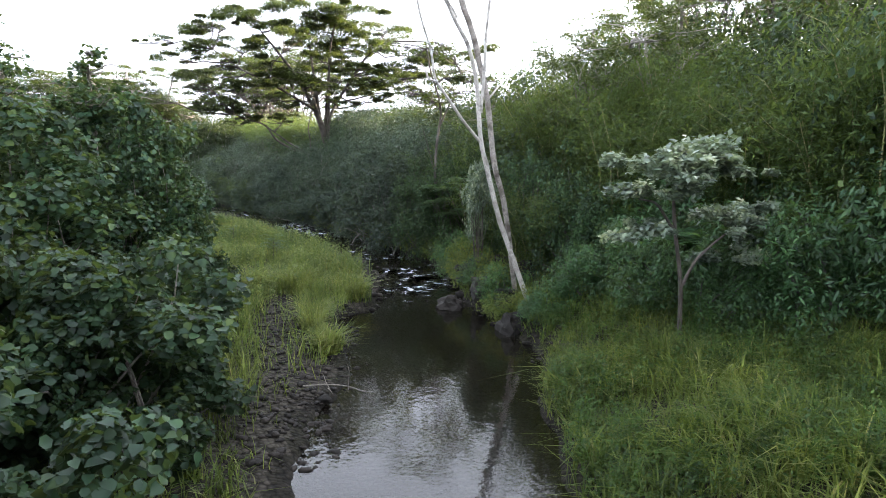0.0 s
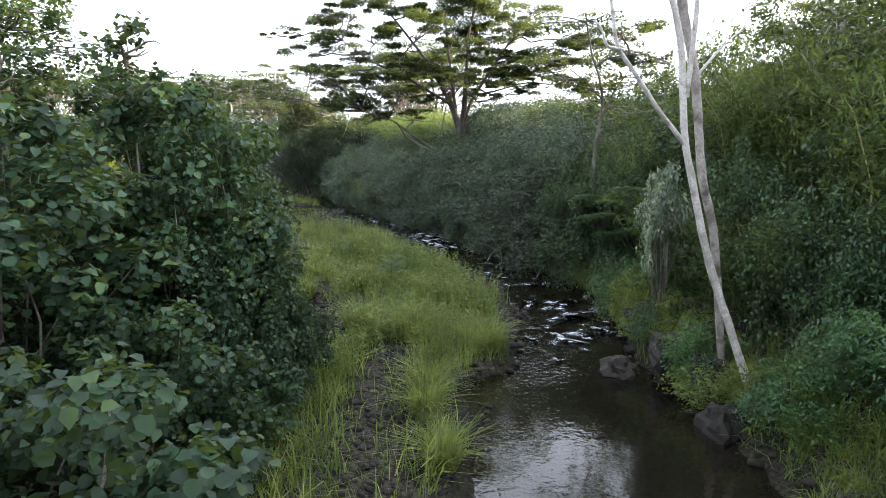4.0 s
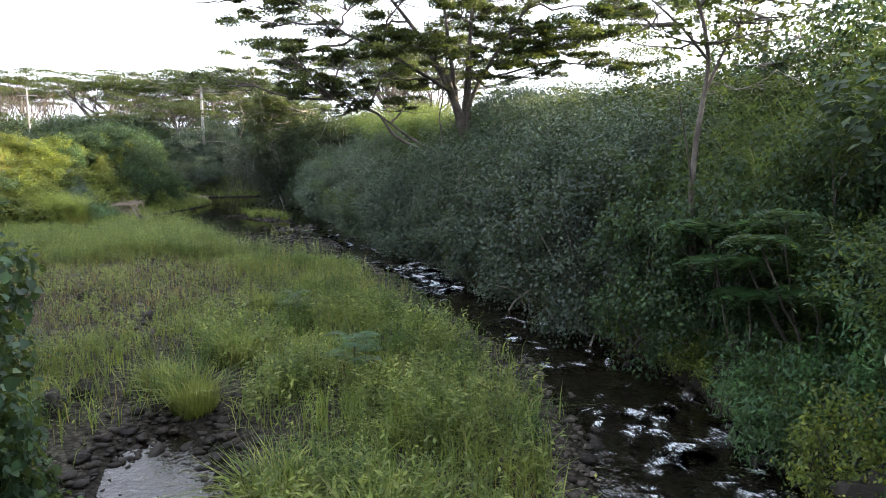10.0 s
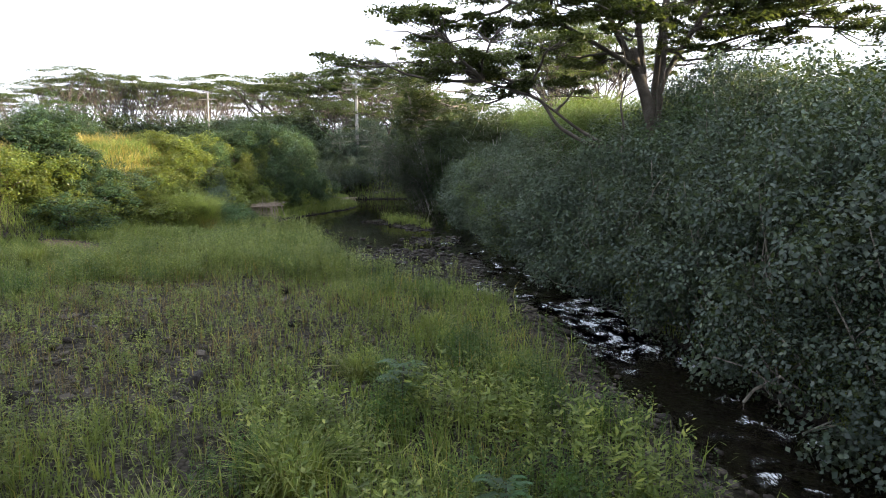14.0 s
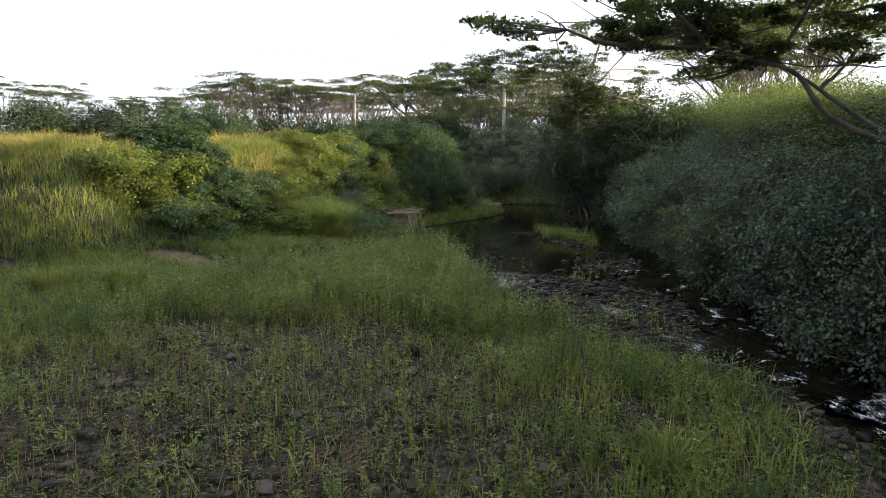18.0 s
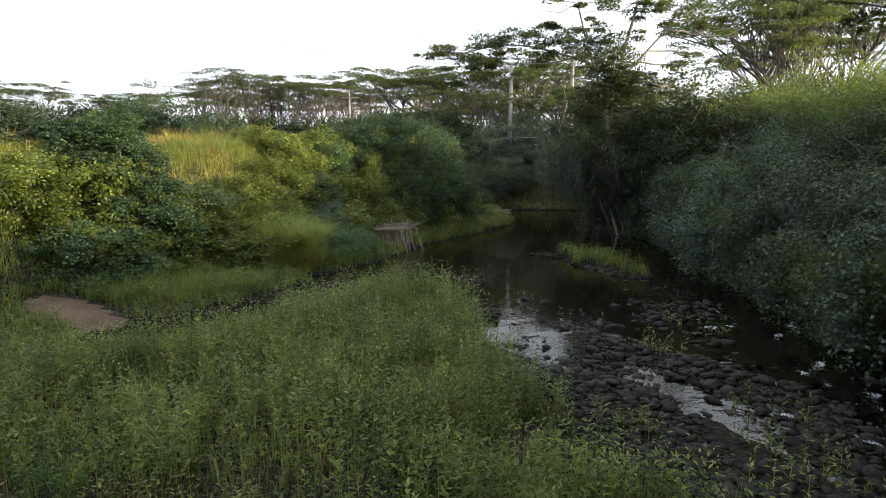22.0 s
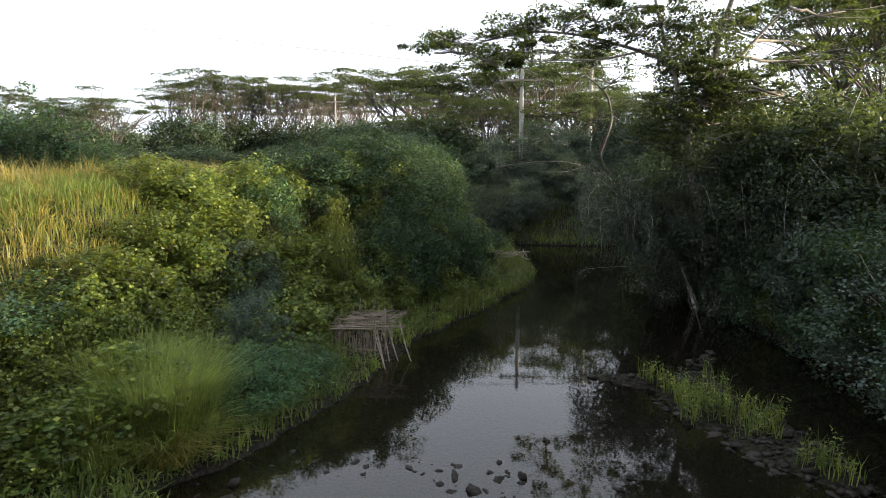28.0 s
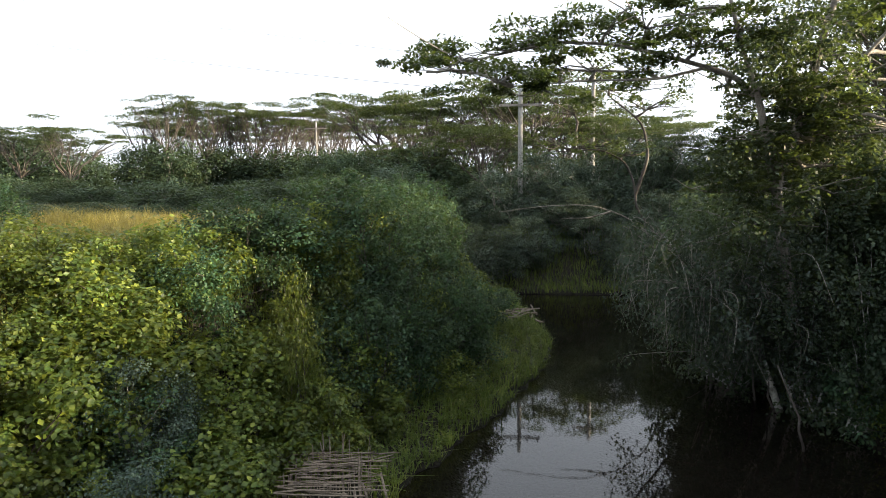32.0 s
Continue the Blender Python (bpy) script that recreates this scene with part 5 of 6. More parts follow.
def grass_sheet(name, x, y, height, width, mat, label, lean=0.45, curl=0.5, tufts=0):
    if tufts:
        x, y, vigour = tufted(x, y, tufts)
        height = height * vigour
    at = np.stack([x, y, ground_z(x, y) - 0.02], 1)
    h = height * RNG.uniform(0.55, 1.25, len(x))
    return tagged(new(name, mesh_from(name, *blades(at, h, width * RNG.uniform(0.6, 1.3, len(x)), lean, curl), mat)), label, "grass", kind="stuff")


x, y = scatter(210000, -15, 3.5, -17, 19.5, meadow)
tall = np.interp(y, [-16, -9, -5, 0, 4, 16], [0.36, 0.55, 0.58, 0.4, 0.32, 0.32]) * (1 + 0.35 * lumps(x, y, 1.4, 2.0)) * (1 - 0.45 * stony(x, y))
grass_sheet("meadow_grass", x, y, tall, 0.016, GRASS, "fresh green grass covering the gravel bar", 0.9, 0.7, 2600)
bright = lambda x, y: meadow(x, y) * (lumps(x, y, 0.9, 5.0) > 0.25) * 0.9
x, y = scatter(80000, -12, 3, -13, 16, bright)
grass_sheet("bright_grass", x, y, np.interp(y, [-12, -6, 0, 8], [0.62, 0.62, 0.46, 0.36]), 0.016, TALL_GRASS, "patches of tall yellow-green grass in the meadow", 1.0, 0.7, 700)

x, y = scatter(9000, -10, 2, -8, 14, lambda x, y: meadow(x, y) * (lumps(x, y, 1.1, 8.0) > 0.15) * 0.8)
grass_sheet("seeding_grass", x, y, np.full(len(x), 0.55), 0.012, DRY_GRASS, "thin straw-coloured seeding grass stalks in the meadow", 0.5)

x, y = scatter(13000, -13, 1, -1, 13, lambda x, y: stony(x, y) * 0.75)
grass_sheet("seeding_grass", x, y, np.full(len(x), 0.2), 0.01, DRY_GRASS, "short brownish tufts among the meadow stones", 0.9)


def bank_right(x, y):
    left, right, wet = banks(x, y)
    return (right > 0.03) * step(0.0, 0.2, right) * step(7.5, 4.0, right) * np.interp(y, [-24, -22, -13, -11.5], [1, 1, 1, 0.1])


x, y = scatter(95000, -5, 9, -24, -11, bank_right)
grass_sheet("bank_grass", x, y, 0.38 + 0.24 * lumps(x, y, 1.7), 0.017, GRASS, "soft green grass sloping to the stream", 1.2, 0.8, 1300)
x, y = scatter(26000, -5, 6, -23, -12, lambda x, y: bank_right(x, y) * (lumps(x, y, 1.2, 1.0) > 0.1))
grass_sheet("bright_grass", x, y, np.full(len(x), 0.44), 0.02, TALL_GRASS, "bright grass tufts on the sloping bank", 1.2, 0.8, 400)
x, y = scatter(110000, 1, 8, -12, 26, lambda x, y: (banks(x, y)[1] > 0.04) * step(2.6, 0.4, banks(x, y)[1]) * 0.8)
grass_sheet("bank_grass", x, y, 0.4 + 0.1 * lumps(x, y, 1.3), 0.018, GRASS, "rough grass at the foot of the thicket", 0.8)


def left_foot(x, y):
    left, right, wet = banks(x, y)
    up = toe(y) - x
    path = footpath(x, y) < 0.6
    shelter = (np.abs(x + 7.6) < 0.7) & (y > 26.8) & (y < 28.3)
    return ~shelter * (wet > 0.0) * (left > right) * ((x < -6.2) | (y > 25)) * step(-0.05, 0.08, wet) * step(9, 6, up) * (up > -8) * (y > 13.2) * ~path


x, y = scatter(150000, -22, -3.5, 13.2, 50, left_foot)
up = toe(y) - x
low = up < 1.2
grass_sheet("bank_grass", x[low], y[low], 0.36 + 0.14 * lumps(x[low], y[low], 1.3), 0.026, GRASS, "thick green grass along the stream bank", 1.0, 0.8, 900)
grass_sheet("slope_grass", x[~low], y[~low], 0.5 + 0.2 * lumps(x[~low], y[~low], 0.9), 0.018, GRASS, "rank grass on the slope of the bluff", 0.8, 0.7)
x, y = scatter(130000, -40, -11, 14, 46, lambda x, y: np.maximum(step(4.6, 6.5, toe(y) - x), (x > -17.5) * (y > 22.4) * (y < 28.5) * step(2.4, 3.6, toe(y) - x)) * np.where(x > -26, 1.0, 0.45))
grass_sheet("dry_grass", x, y, 0.6 + 0.25 * lumps(x, y, 0.8), 0.017, DRY_GRASS, "tall dry golden grass on the level above the bluff", 0.8, 0.7, 2500)
x, y = scatter(26000, -11, 10, 47, 59, lambda x, y: (banks(x, y)[2] > 0.05) * 1.0)
grass_sheet("bank_grass", x, y, np.full(len(x), 0.5), 0.03, GRASS, "grass on the far bank of the bend", 0.6)


def weeds(name, x, y, height, leaves, leaf, mat, label):
    """Upright weeds with small leaves up their stems."""
    n = len(x)
    h = height * RNG.uniform(0.6, 1.3, n)
    base = np.stack([x, y, ground_z(x, y)], 1)
    lean = RNG.normal(size=(n, 3)) * 0.16
    lean[:, 2] = 1
    k = np.tile(np.linspace(0.25, 1.0, leaves), (n, 1)) + RNG.normal(size=(n, leaves)) * 0.04
    at = (base[:, None] + lean[:, None] * (k * h[:, None])[..., None]).reshape(-1, 3)
    a = RNG.uniform(0, 6.28, len(at))
    along = np.stack([np.cos(a), np.sin(a), np.full(len(at), 0.25)], 1)
    at = at + along * leaf * 0.5
    normal = unit(np.stack([-np.cos(a) * 0.35, -np.sin(a) * 0.35, np.ones(len(at))], 1) + RNG.normal(size=(len(at), 3)) * 0.25)
    pieces = [leaf_arrays(at, normal, leaf * RNG.uniform(0.6, 1.3, len(at)) * (1.15 - 0.45 * k.ravel()), 0.38, 0.25, 0.15, False, along)]
    pieces.append(blades(base, h, 0.009, 0.12, 0.0))
    return tagged(new(name, mesh_from(name, *merge(pieces), mat)), label, "weeds", kind="stuff")


x, y = scatter(16000, -4, 8, -23, -11.5, lambda x, y: bank_right(x, y) * np.clip(0.45 + 0.7 * lumps(x, y, 1.5, 2.0), 0, 1))
weeds("bank_weeds", x, y, 0.5 + 0.25 * lumps(x, y, 1.1, 5.0), 13, 0.085, WEED_DARK, "leafy weeds among grass on the sloping bank")
x, y = scatter(4500, -12, -3.5, 14, 49, lambda x, y: left_foot(x, y) * (toe(y) - x < 2.5) * 0.7)
weeds("bank_weeds", x, y, np.full(len(x), 0.42), 12, 0.09, WEED, "leafy weeds in the grass below the bluff")
x, y = scatter(40000, -13, 3, -9, 18.5, lambda x, y: np.clip(meadow(x, y) * 0.8 + 0.6 * stony(x, y), 0, 1) * np.clip(0.55 + 0.6 * lumps(x, y, 2.7, 7.0), 0.05, 1))
weeds("meadow_weeds", x, y, np.interp(y, [-9, -3, 3, 9, 14], [0.55, 0.5, 0.42, 0.48, 0.55]) * (1 + 0.3 * lumps(x, y, 1.3, 3.0)) * (1 - 0.3 * stony(x, y)), 13, 0.068, WEED, "leafy green weeds growing among the meadow grass")
x, y = scatter(2600, -3.0, 2.4, -8.5, 1.5, lambda x, y: meadow(x, y) * (lumps(x, y, 1.6, 6.0) > 0.0))
weeds("meadow_weeds", x, y, np.full(len(x), 0.72), 16, 0.12, WEED, "tall willow-leaved weeds in the lush grass")
x, y = scatter(9000, -9.5, -0.5, 8.5, 18, lambda x, y: meadow(x, y) * (lumps(x, y, 1.7, 2.2) > -0.25))
weeds("nose_weeds", x, y, np.full(len(x), 0.72), 17, 0.085, WEED, "tall leafy weeds crowding the end of the gravel bar")
x, y = scatter(9000, -12.5, 1.5, -2, 13.5, lambda x, y: np.clip(0.75 * stony(x, y) + 0.12, 0, 1) * (lumps(x, y, 1.9, 9.0) > -0.2) * (meadow(x, y) + stony(x, y) > 0.1))
weeds("brown_weeds", x, y, np.full(len(x), 0.3), 10, 0.05, WEED_BROWN, "reddish-brown withered weeds among the meadow stones")
heads = scatter(900, -10, 2.0, -7, 17, lambda x, y: meadow(x, y) * 0.16)
x = np.concatenate([np.full(46, cx) for cx in heads[0]]) + RNG.normal(size=46 * len(heads[0])) * 0.24
y = np.concatenate([np.full(46, cy) for cy in heads[1]]) + RNG.normal(size=46 * len(heads[1])) * 0.24
weeds("bushy_weeds", x, y, np.full(len(x), 0.55), 12, 0.07, WEED_DARK, "rounded dark green weed clumps in the meadow")
x, y = scatter(6500, -8, 3.2, -12, 19, lambda x, y: (banks(x, y)[0] > 0.1) * step(2.2, 0.6, banks(x, y)[0]) * (lumps(x, y, 1.5, 3.0) > -0.1))
weeds("shore_weeds", x, y, np.where((y > -5.5) & (y < 8), 0.28, 0.5), 13, 0.06, WEED_DARK, "lush weeds along the gravel shore")
def islet_green(x, y):
    return 1.0 * (ground_z(x, y) > level(y) + 0.03) * (banks(x, y)[2] < 0) * ((np.hypot(x + 0.75, y - 25.0) < 1.25) | (np.hypot(x - 0.6, y - 22.0) < 1.1) | (lumps(x, y, 2.3, 1.1) > 0.62))


x, y = scatter(1500, -3.4, 1.6, 19.8, 29.4, islet_green)
weeds("islet_weeds", x, y, np.full(len(x), 0.42), 14, 0.09, WEED, "green weeds on a small stony islet")
x, y = scatter(9000, -3.4, 1.6, 19.8, 29.4, islet_green)
grass_sheet("islet_grass", x, y, np.full(len(x), 0.5), 0.016, GRASS, "grass growing on a small stony islet", 0.6)
x, y = scatter(900, -3.6, 1.2, 8.6, 18, lambda x, y: (banks(x, y)[2] < -0.05) * np.where(y < 13, 0.8 * (lumps(x, y, 1.9, 1.4) > 0.15), 1.0 * (lumps(x, y, 1.9, 1.4) > 0.72)))
weeds("riffle_weeds", x, y, np.full(len(x), 0.36), 13, 0.085, WEED, "small weeds rooted between riffle stones")


def tussock(x, y, r, h, n, mat=TALL_GRASS, label="rounded tussock of tall yellow-green grass", wide=0.019, arch=1.0):
    a, k = RNG.uniform(0, 6.28, n), np.sqrt(RNG.uniform(0, 1, n)) * r
    at = np.stack([np.cos(a) * k, np.sin(a) * k, np.zeros(n)], 1)
    ob = thing("grass_tussock", (x, y, gz(x, y) - 0.03), label, "grass", "grass tussocks")
    for part in range(6):
        k = slice(part * n // 6, (part + 1) * n // 6)
        m = len(a[k])
        me = mesh_from("tuft", *blades(at[k], h * RNG.uniform(0.35, 1.15, m), wide, arch, 0.6 + 0.3 * (arch > 1.1), a[k] + RNG.normal(size=m) * 0.8), mat)
        tagged(child("tuft", me, ob), kind="stuff")
    return ob


tussock(-9.7, 22.2, 0.75, 1.5, 3600, TUSSOCK, "great tussock of arching grass on the bank", wide=0.016, arch=0.62)
tussock(-10.7, 22.7, 0.75, 1.45, 3200, TUSSOCK, "great tussock of arching grass on the bank", wide=0.016, arch=0.62)
tussock(-10.4, 21.5, 0.6, 1.1, 1800, TUSSOCK, "great tussock of arching grass on the bank", wide=0.016, arch=0.7)
for x, y in [(-9.7, 22.0), (-10.7, 22.5), (-10.4, 21.4)]:
    tussock(x, y, 0.95, 0.8, 1300, TUSSOCK, "leaning outer blades of a great grass tussock", wide=0.016, arch=1.1)
tussock(-9.25, 21.6, 0.35, 0.8, 420, DRY_GRASS, "drooping straw-coloured tuft at the water's edge", wide=0.018, arch=1.2)
for x, y, r, h in [(-2.2, -0.1, 0.32, 0.75), (-1.9, -5.1, 0.35, 0.85), (-2.9, -1.8, 0.3, 0.8), (-11.0, 11.5, 0.35, 0.8), (-12.4, 11.0, 0.4, 0.6), (-3.4, -0.9, 0.25, 0.6), (-1.0, -6.4, 0.35, 0.85), (0.2, -7.3, 0.4, 0.8), (-1.6, 2.8, 0.25, 0.5), (-0.3, 5.0, 0.25, 0.45), (-4.6, -6.0, 0.3, 0.8),
                   (-1.85, -10.2, 0.2, 0.75), (-2.1, -11.8, 0.16, 0.7), (-1.5, -9.2, 0.25, 0.8), (6.0, -4.6, 0.3, 0.9), (0.6, 2.6, 0.3, 0.5), (-5.2, 12.6, 0.35, 0.5), (-6.6, 15.0, 0.35, 0.5)]:
    tussock(x, y, r, h, int(260 + 500 * r))


def sapling(x, y, h):
    """A little tree fern: fronds in whorls on a thin stem."""
    ob = thing("sapling", (x, y, gz(x, y)), "small dark green sapling with feathery fronds", "sapling", "saplings in the meadow")
    child("stem", mesh_from("stem", *limb((0, 0, 0), (0.03, 0, h), 0.012, 0.005, 0.04, 5, 5)[0], BARK_DARK, True), ob)
    for w in range(11):
        a, z = w * 2.4, h * (0.45 + 0.05 * w)
        tip = np.array([math.cos(a) * h * 0.45, math.sin(a) * h * 0.45, z + 0.12 * h])
        t = np.linspace(0.15, 1, 12)[:, None]
        line = np.array([0, 0, z]) + (tip - np.array([0, 0, z])) * t + np.array([0, 0, 1]) * 0.1 * h * np.sin(np.pi * t)
        both = np.concatenate([line, line])
        side = np.array([-math.sin(a), math.cos(a), 0.1])
        along = np.concatenate([np.tile(side, (12, 1)), np.tile(-side, (12, 1))])
        tagged(child("frond", mesh_from("frond", *leaf_arrays(both + along * 0.05, np.tile([0, 0, 1.0], (24, 1)), np.full(24, 0.13 * h / 0.9), 0.3, 0.2, 0.1, False, along), FERN), ob), kind="stuff")


def frond_tree(x, y, crowns_at, label):
    """Arching feathery fronds in whorls at the ends of thin stems."""
    z = gz(x, y)
    ob = thing("feathery_tree", (x, y, z), label, "tree", "feathery trees")
    for cx, cy, cz, r in crowns_at:
        top = np.array([cx - x, cy - y, cz - z])
        child("stem", mesh_from("stem", *limb((0, 0, -0.1), top, 0.03, 0.012, 0.08, 7, 5)[0], BARK_DARK, True), ob)
        for w in range(13):
            a = w * 2.4 + cx
            k = RNG.uniform(0.7, 1.1) * r
            t = np.linspace(0.08, 1, 20)[:, None]
            line = top + np.array([math.cos(a), math.sin(a), 0]) * k * t + np.array([0, 0, 1]) * k * (0.35 * t - 0.55 * t * t)
            side = np.array([-math.sin(a), math.cos(a), -0.15])
            along = np.concatenate([np.tile(side, (20, 1)), np.tile(-side, (20, 1))])
            size = np.tile((0.3 * k * np.sin(np.pi * (0.12 + 0.8 * t[:, 0])))[:, None], (2, 1))[:, 0]
            both = np.concatenate([line, line]) + along * size[:, None] * 0.5
            tagged(child("frond", mesh_from("frond", *leaf_arrays(both, unit(np.tile([0, 0, 1.0], (40, 1)) + RNG.normal(size=(40, 3)) * 0.15), size, 0.32, 0.2, 0.15, False, along), FERN), ob), kind="stuff")


FEATHER = "small tree with feathery dark green fronds on the bank"
frond_tree(6.0, -4.9, [(4.5, -5.2, 3.1, 0.6), (4.9, -4.6, 2.7, 0.65), (5.0, -5.6, 2.4, 0.6), (5.4, -4.4, 3.2, 0.65), (5.6, -5.4, 2.9, 0.6), (5.2, -5.0, 3.4, 0.6)], FEATHER)
frond_tree(5.6, -3.8, [(4.9, -3.9, 2.6, 0.8), (5.3, -3.2, 3.1, 0.9), (5.0, -4.6, 2.2, 0.7)], FEATHER)
frond_tree(4.6, -14.4, [(3.6, -14.2, 2.0, 0.9), (4.2, -15.0, 2.5, 1.0), (4.9, -14.0, 2.6, 1.0), (3.3, -13.5, 1.6, 0.8)], FEATHER)
frond_tree(6.6, -16.6, [(5.8, -16.6, 2.6, 1.0), (6.5, -17.6, 3.2, 1.1), (6.9, -15.8, 3.4, 1.1), (5.6, -17.8, 2.0, 0.9)], FEATHER)
sapling(-0.49, -2.3, 0.95), sapling(-1.0, 1.4, 0.7), sapling(-0.1, -1.2, 0.6)

# boulders on the right bank and scattered stones
big_rocks = [rock_mesh("boulder", s, BOULDER, 0.5, 3, 0.75, 0.7) for s in range(5)]


def boulder(x, y, w, h, z=None, turn=None, label="dark weathered boulder at the water's edge"):
    ob = new("boulder", big_rocks[int(RNG.integers(5))])
    z = gz(x, y) if z is None else z
    ob.location, ob.rotation_euler = (x, y, z + h * 0.22), (RNG.uniform(-0.2, 0.2), RNG.uniform(-0.2, 0.2), RNG.uniform(0, 6.28) if turn is None else turn)
    ob.scale = (w, w * RNG.uniform(0.7, 0.95), h / 0.7)
    return tagged(ob, label, "rock", "boulders on the bank")


for x, y, w, h in [(2.35, -11.7, 0.75, 0.6), (2.45, -8.9, 0.75, 0.4), (3.35, -9.2, 1.15, 0.6), (3.95, -9.7, 1.2, 0.7), (3.2, -10.5, 0.85, 0.4), (4.5, -8.7, 0.8, 0.5), (3.9, -7.6, 0.75, 0.6), (4.2, -7.2, 0.6, 0.6), (3.7, -8.3, 0.55, 0.5), (4.5, -6.6, 0.5, 0.45), (4.3, -8.0, 0.6, 0.6),
                   (4.6, -5.6, 0.4, 0.3), (5.1, -4.5, 0.5, 0.4), (4.9, -5.1, 0.35, 0.3), (5.35, -3.9, 0.45, 0.4), (5.4, -3.2, 0.35, 0.3), (4.1, -6.9, 0.35, 0.3), (3.5, -7.9, 0.35, 0.3), (2.9, -11.0, 0.5, 0.45)]:
    boulder(x, y, w, h, level(y) if x < right_x(y) else None)
for x, y, w in [(-4.03, 2.65, 0.34), (-2.55, 0.2, 0.3), (-5.6, 4.8, 0.28), (-3.6, 7.9, 0.26), (-5.0, 3.4, 0.24), (-2.4, 3.6, 0.22), (-7.5, 7.4, 0.26), (-6.3, 2.2, 0.24), (-3.0, 5.3, 0.2), (-4.6, -0.9, 0.4), (-4.9, -1.5, 0.5)]:
    boulder(x, y, w, w * 0.8, None, None, "grey stone lying in the meadow")

stones = [rock_mesh("cobble", s + 20, ROCK, 0.42, 2 if s < 4 else 1, 0.42) for s in range(8)]
for me in stones:
    me.polygons.foreach_set("use_smooth", np.ones(len(me.polygons), bool))


def cobbles_at(n, keep, x0, x1, y0, y1, lo, hi):
    x, y = scatter(n, x0, x1, y0, y1, keep)
    return x, y, lo + (hi - lo) * RNG.random(len(x)) ** 2.2


def riffle(x, y):
    """Where stones break the surface of the upper riffle."""
    left, right, wet = banks(x, y)
    clear = np.where((x > channel(y)) & (right < -0.3), 0.07, 1.0) * np.where((y > 15.6) & (x > -4.0) & (x < -0.5) & (left < -0.7), 0.3, 1.0)
    bars = (lumps(x, y, 1.15, 1.4) > 0.25) | ((ground_z(x, y) > level(y) + 0.02) & (y < 20) & (lumps(x, y, 2.9, 0.3) > -0.35)) | (np.abs(y - 15.0 - 0.9 * (x + 3)) < 0.3) | (np.hypot(x + 1.6, (y - 13.5) * 0.8) < 0.9) | (np.abs(y - np.interp(x, [-8.8, -8.1, -7.6, -7.0, -6.5], [15.4, 16.8, 17.6, 18.1, 18.7])) < 0.28) & (x > -9.1) & (x < -6.4) | (np.abs(y - 20.6 - 0.55 * (x + 5.3)) < 0.22)
    return np.where((wet < 0.35) & (y > 7.5) & (y < 23) & (x > -10.2), np.where(bars, 0.9, np.where(x > 0.2, 0.3, 0.09)), 0) * np.interp(y, [7.5, 10, 18.5, 23], [0.4, 1, 1, 0.7]) * np.where((y > 18) & (left > -2.0), 0.9, np.where(y > 19, 0.25, 1)) * clear


def shore(x, y):
    left, right, wet = banks(x, y)
    return ((np.abs(wet - 0.15) < 0.5) & (left > right) & (y < 9)) * 0.8 + ((np.abs(wet - 0.15) < 0.45) & (right > left) & (y < 9) & (y > -14)) * 0.9


sx, sy, sr = cobbles_at(15000, riffle, -10.2, 3.6, 8, 22.5, 0.06, 0.28)
order = np.argsort(-sr)[:215]
rest = np.setdiff1d(np.arange(len(sx)), order)
tx, ty, tr = cobbles_at(5500, shore, -5, 5.5, -15, 9, 0.09, 0.3)
order2 = np.argsort(-tr)[:80]
rest2 = np.setdiff1d(np.arange(len(tx)), order2)


def cobble(x, y, r, meshes=stones):
    ob = new("cobble", meshes[int(RNG.integers(8))])
    ob.parent = ground
    wet = float(banks(np.float64(x), np.float64(y))[2])
    z = max(gz(x, y) + r * 0.12, float(level(y)) + r * 0.02) if wet < 0 else gz(x, y) + r * 0.12
    ob.location, ob.rotation_euler = (x, y, z), (RNG.uniform(-0.3, 0.3), RNG.uniform(-0.3, 0.3), RNG.uniform(0, 6.28))
    ob.scale = (r, r * RNG.uniform(0.65, 1.0), r * RNG.uniform(0.8, 1.1))


for i in order:
    cobble(sx[i], sy[i], sr[i])
for i in order2:
    cobble(tx[i], ty[i], tr[i])


def stone_field(name, x, y, r, label, sink=0.12, mat=ROCK):
    """Many small stones in one mesh."""
    base = []
    for me in stones:
        v = np.empty(len(me.vertices) * 3)
        me.vertices.foreach_get("co", v)
        f = np.empty(len(me.polygons) * 3, np.int32)
        me.polygons.foreach_get("vertices", f)
        base.append((v.reshape(-1, 3), f.reshape(-1, 3)))
    wet = banks(x, y)[2]
    z = np.where(wet < 0, np.maximum(ground_z(x, y) + r * 0.1, level(y) - r * 0.03), ground_z(x, y) + r * sink)
    pieces = []
    for i in range(len(x)):
        v, f = base[i % 8]
        a = RNG.uniform(0, 6.28)
        rot = np.array([[math.cos(a), -math.sin(a), 0], [math.sin(a), math.cos(a), 0], [0, 0, 1]])
        pieces.append(((v * r[i] * np.array([1, RNG.uniform(0.7, 1), RNG.uniform(0.8, 1.15)])) @ rot.T + [x[i], y[i], z[i]], f))
    return tagged(new(name, mesh_from(name, *merge(pieces), mat, True)), label, "stones", kind="stuff")


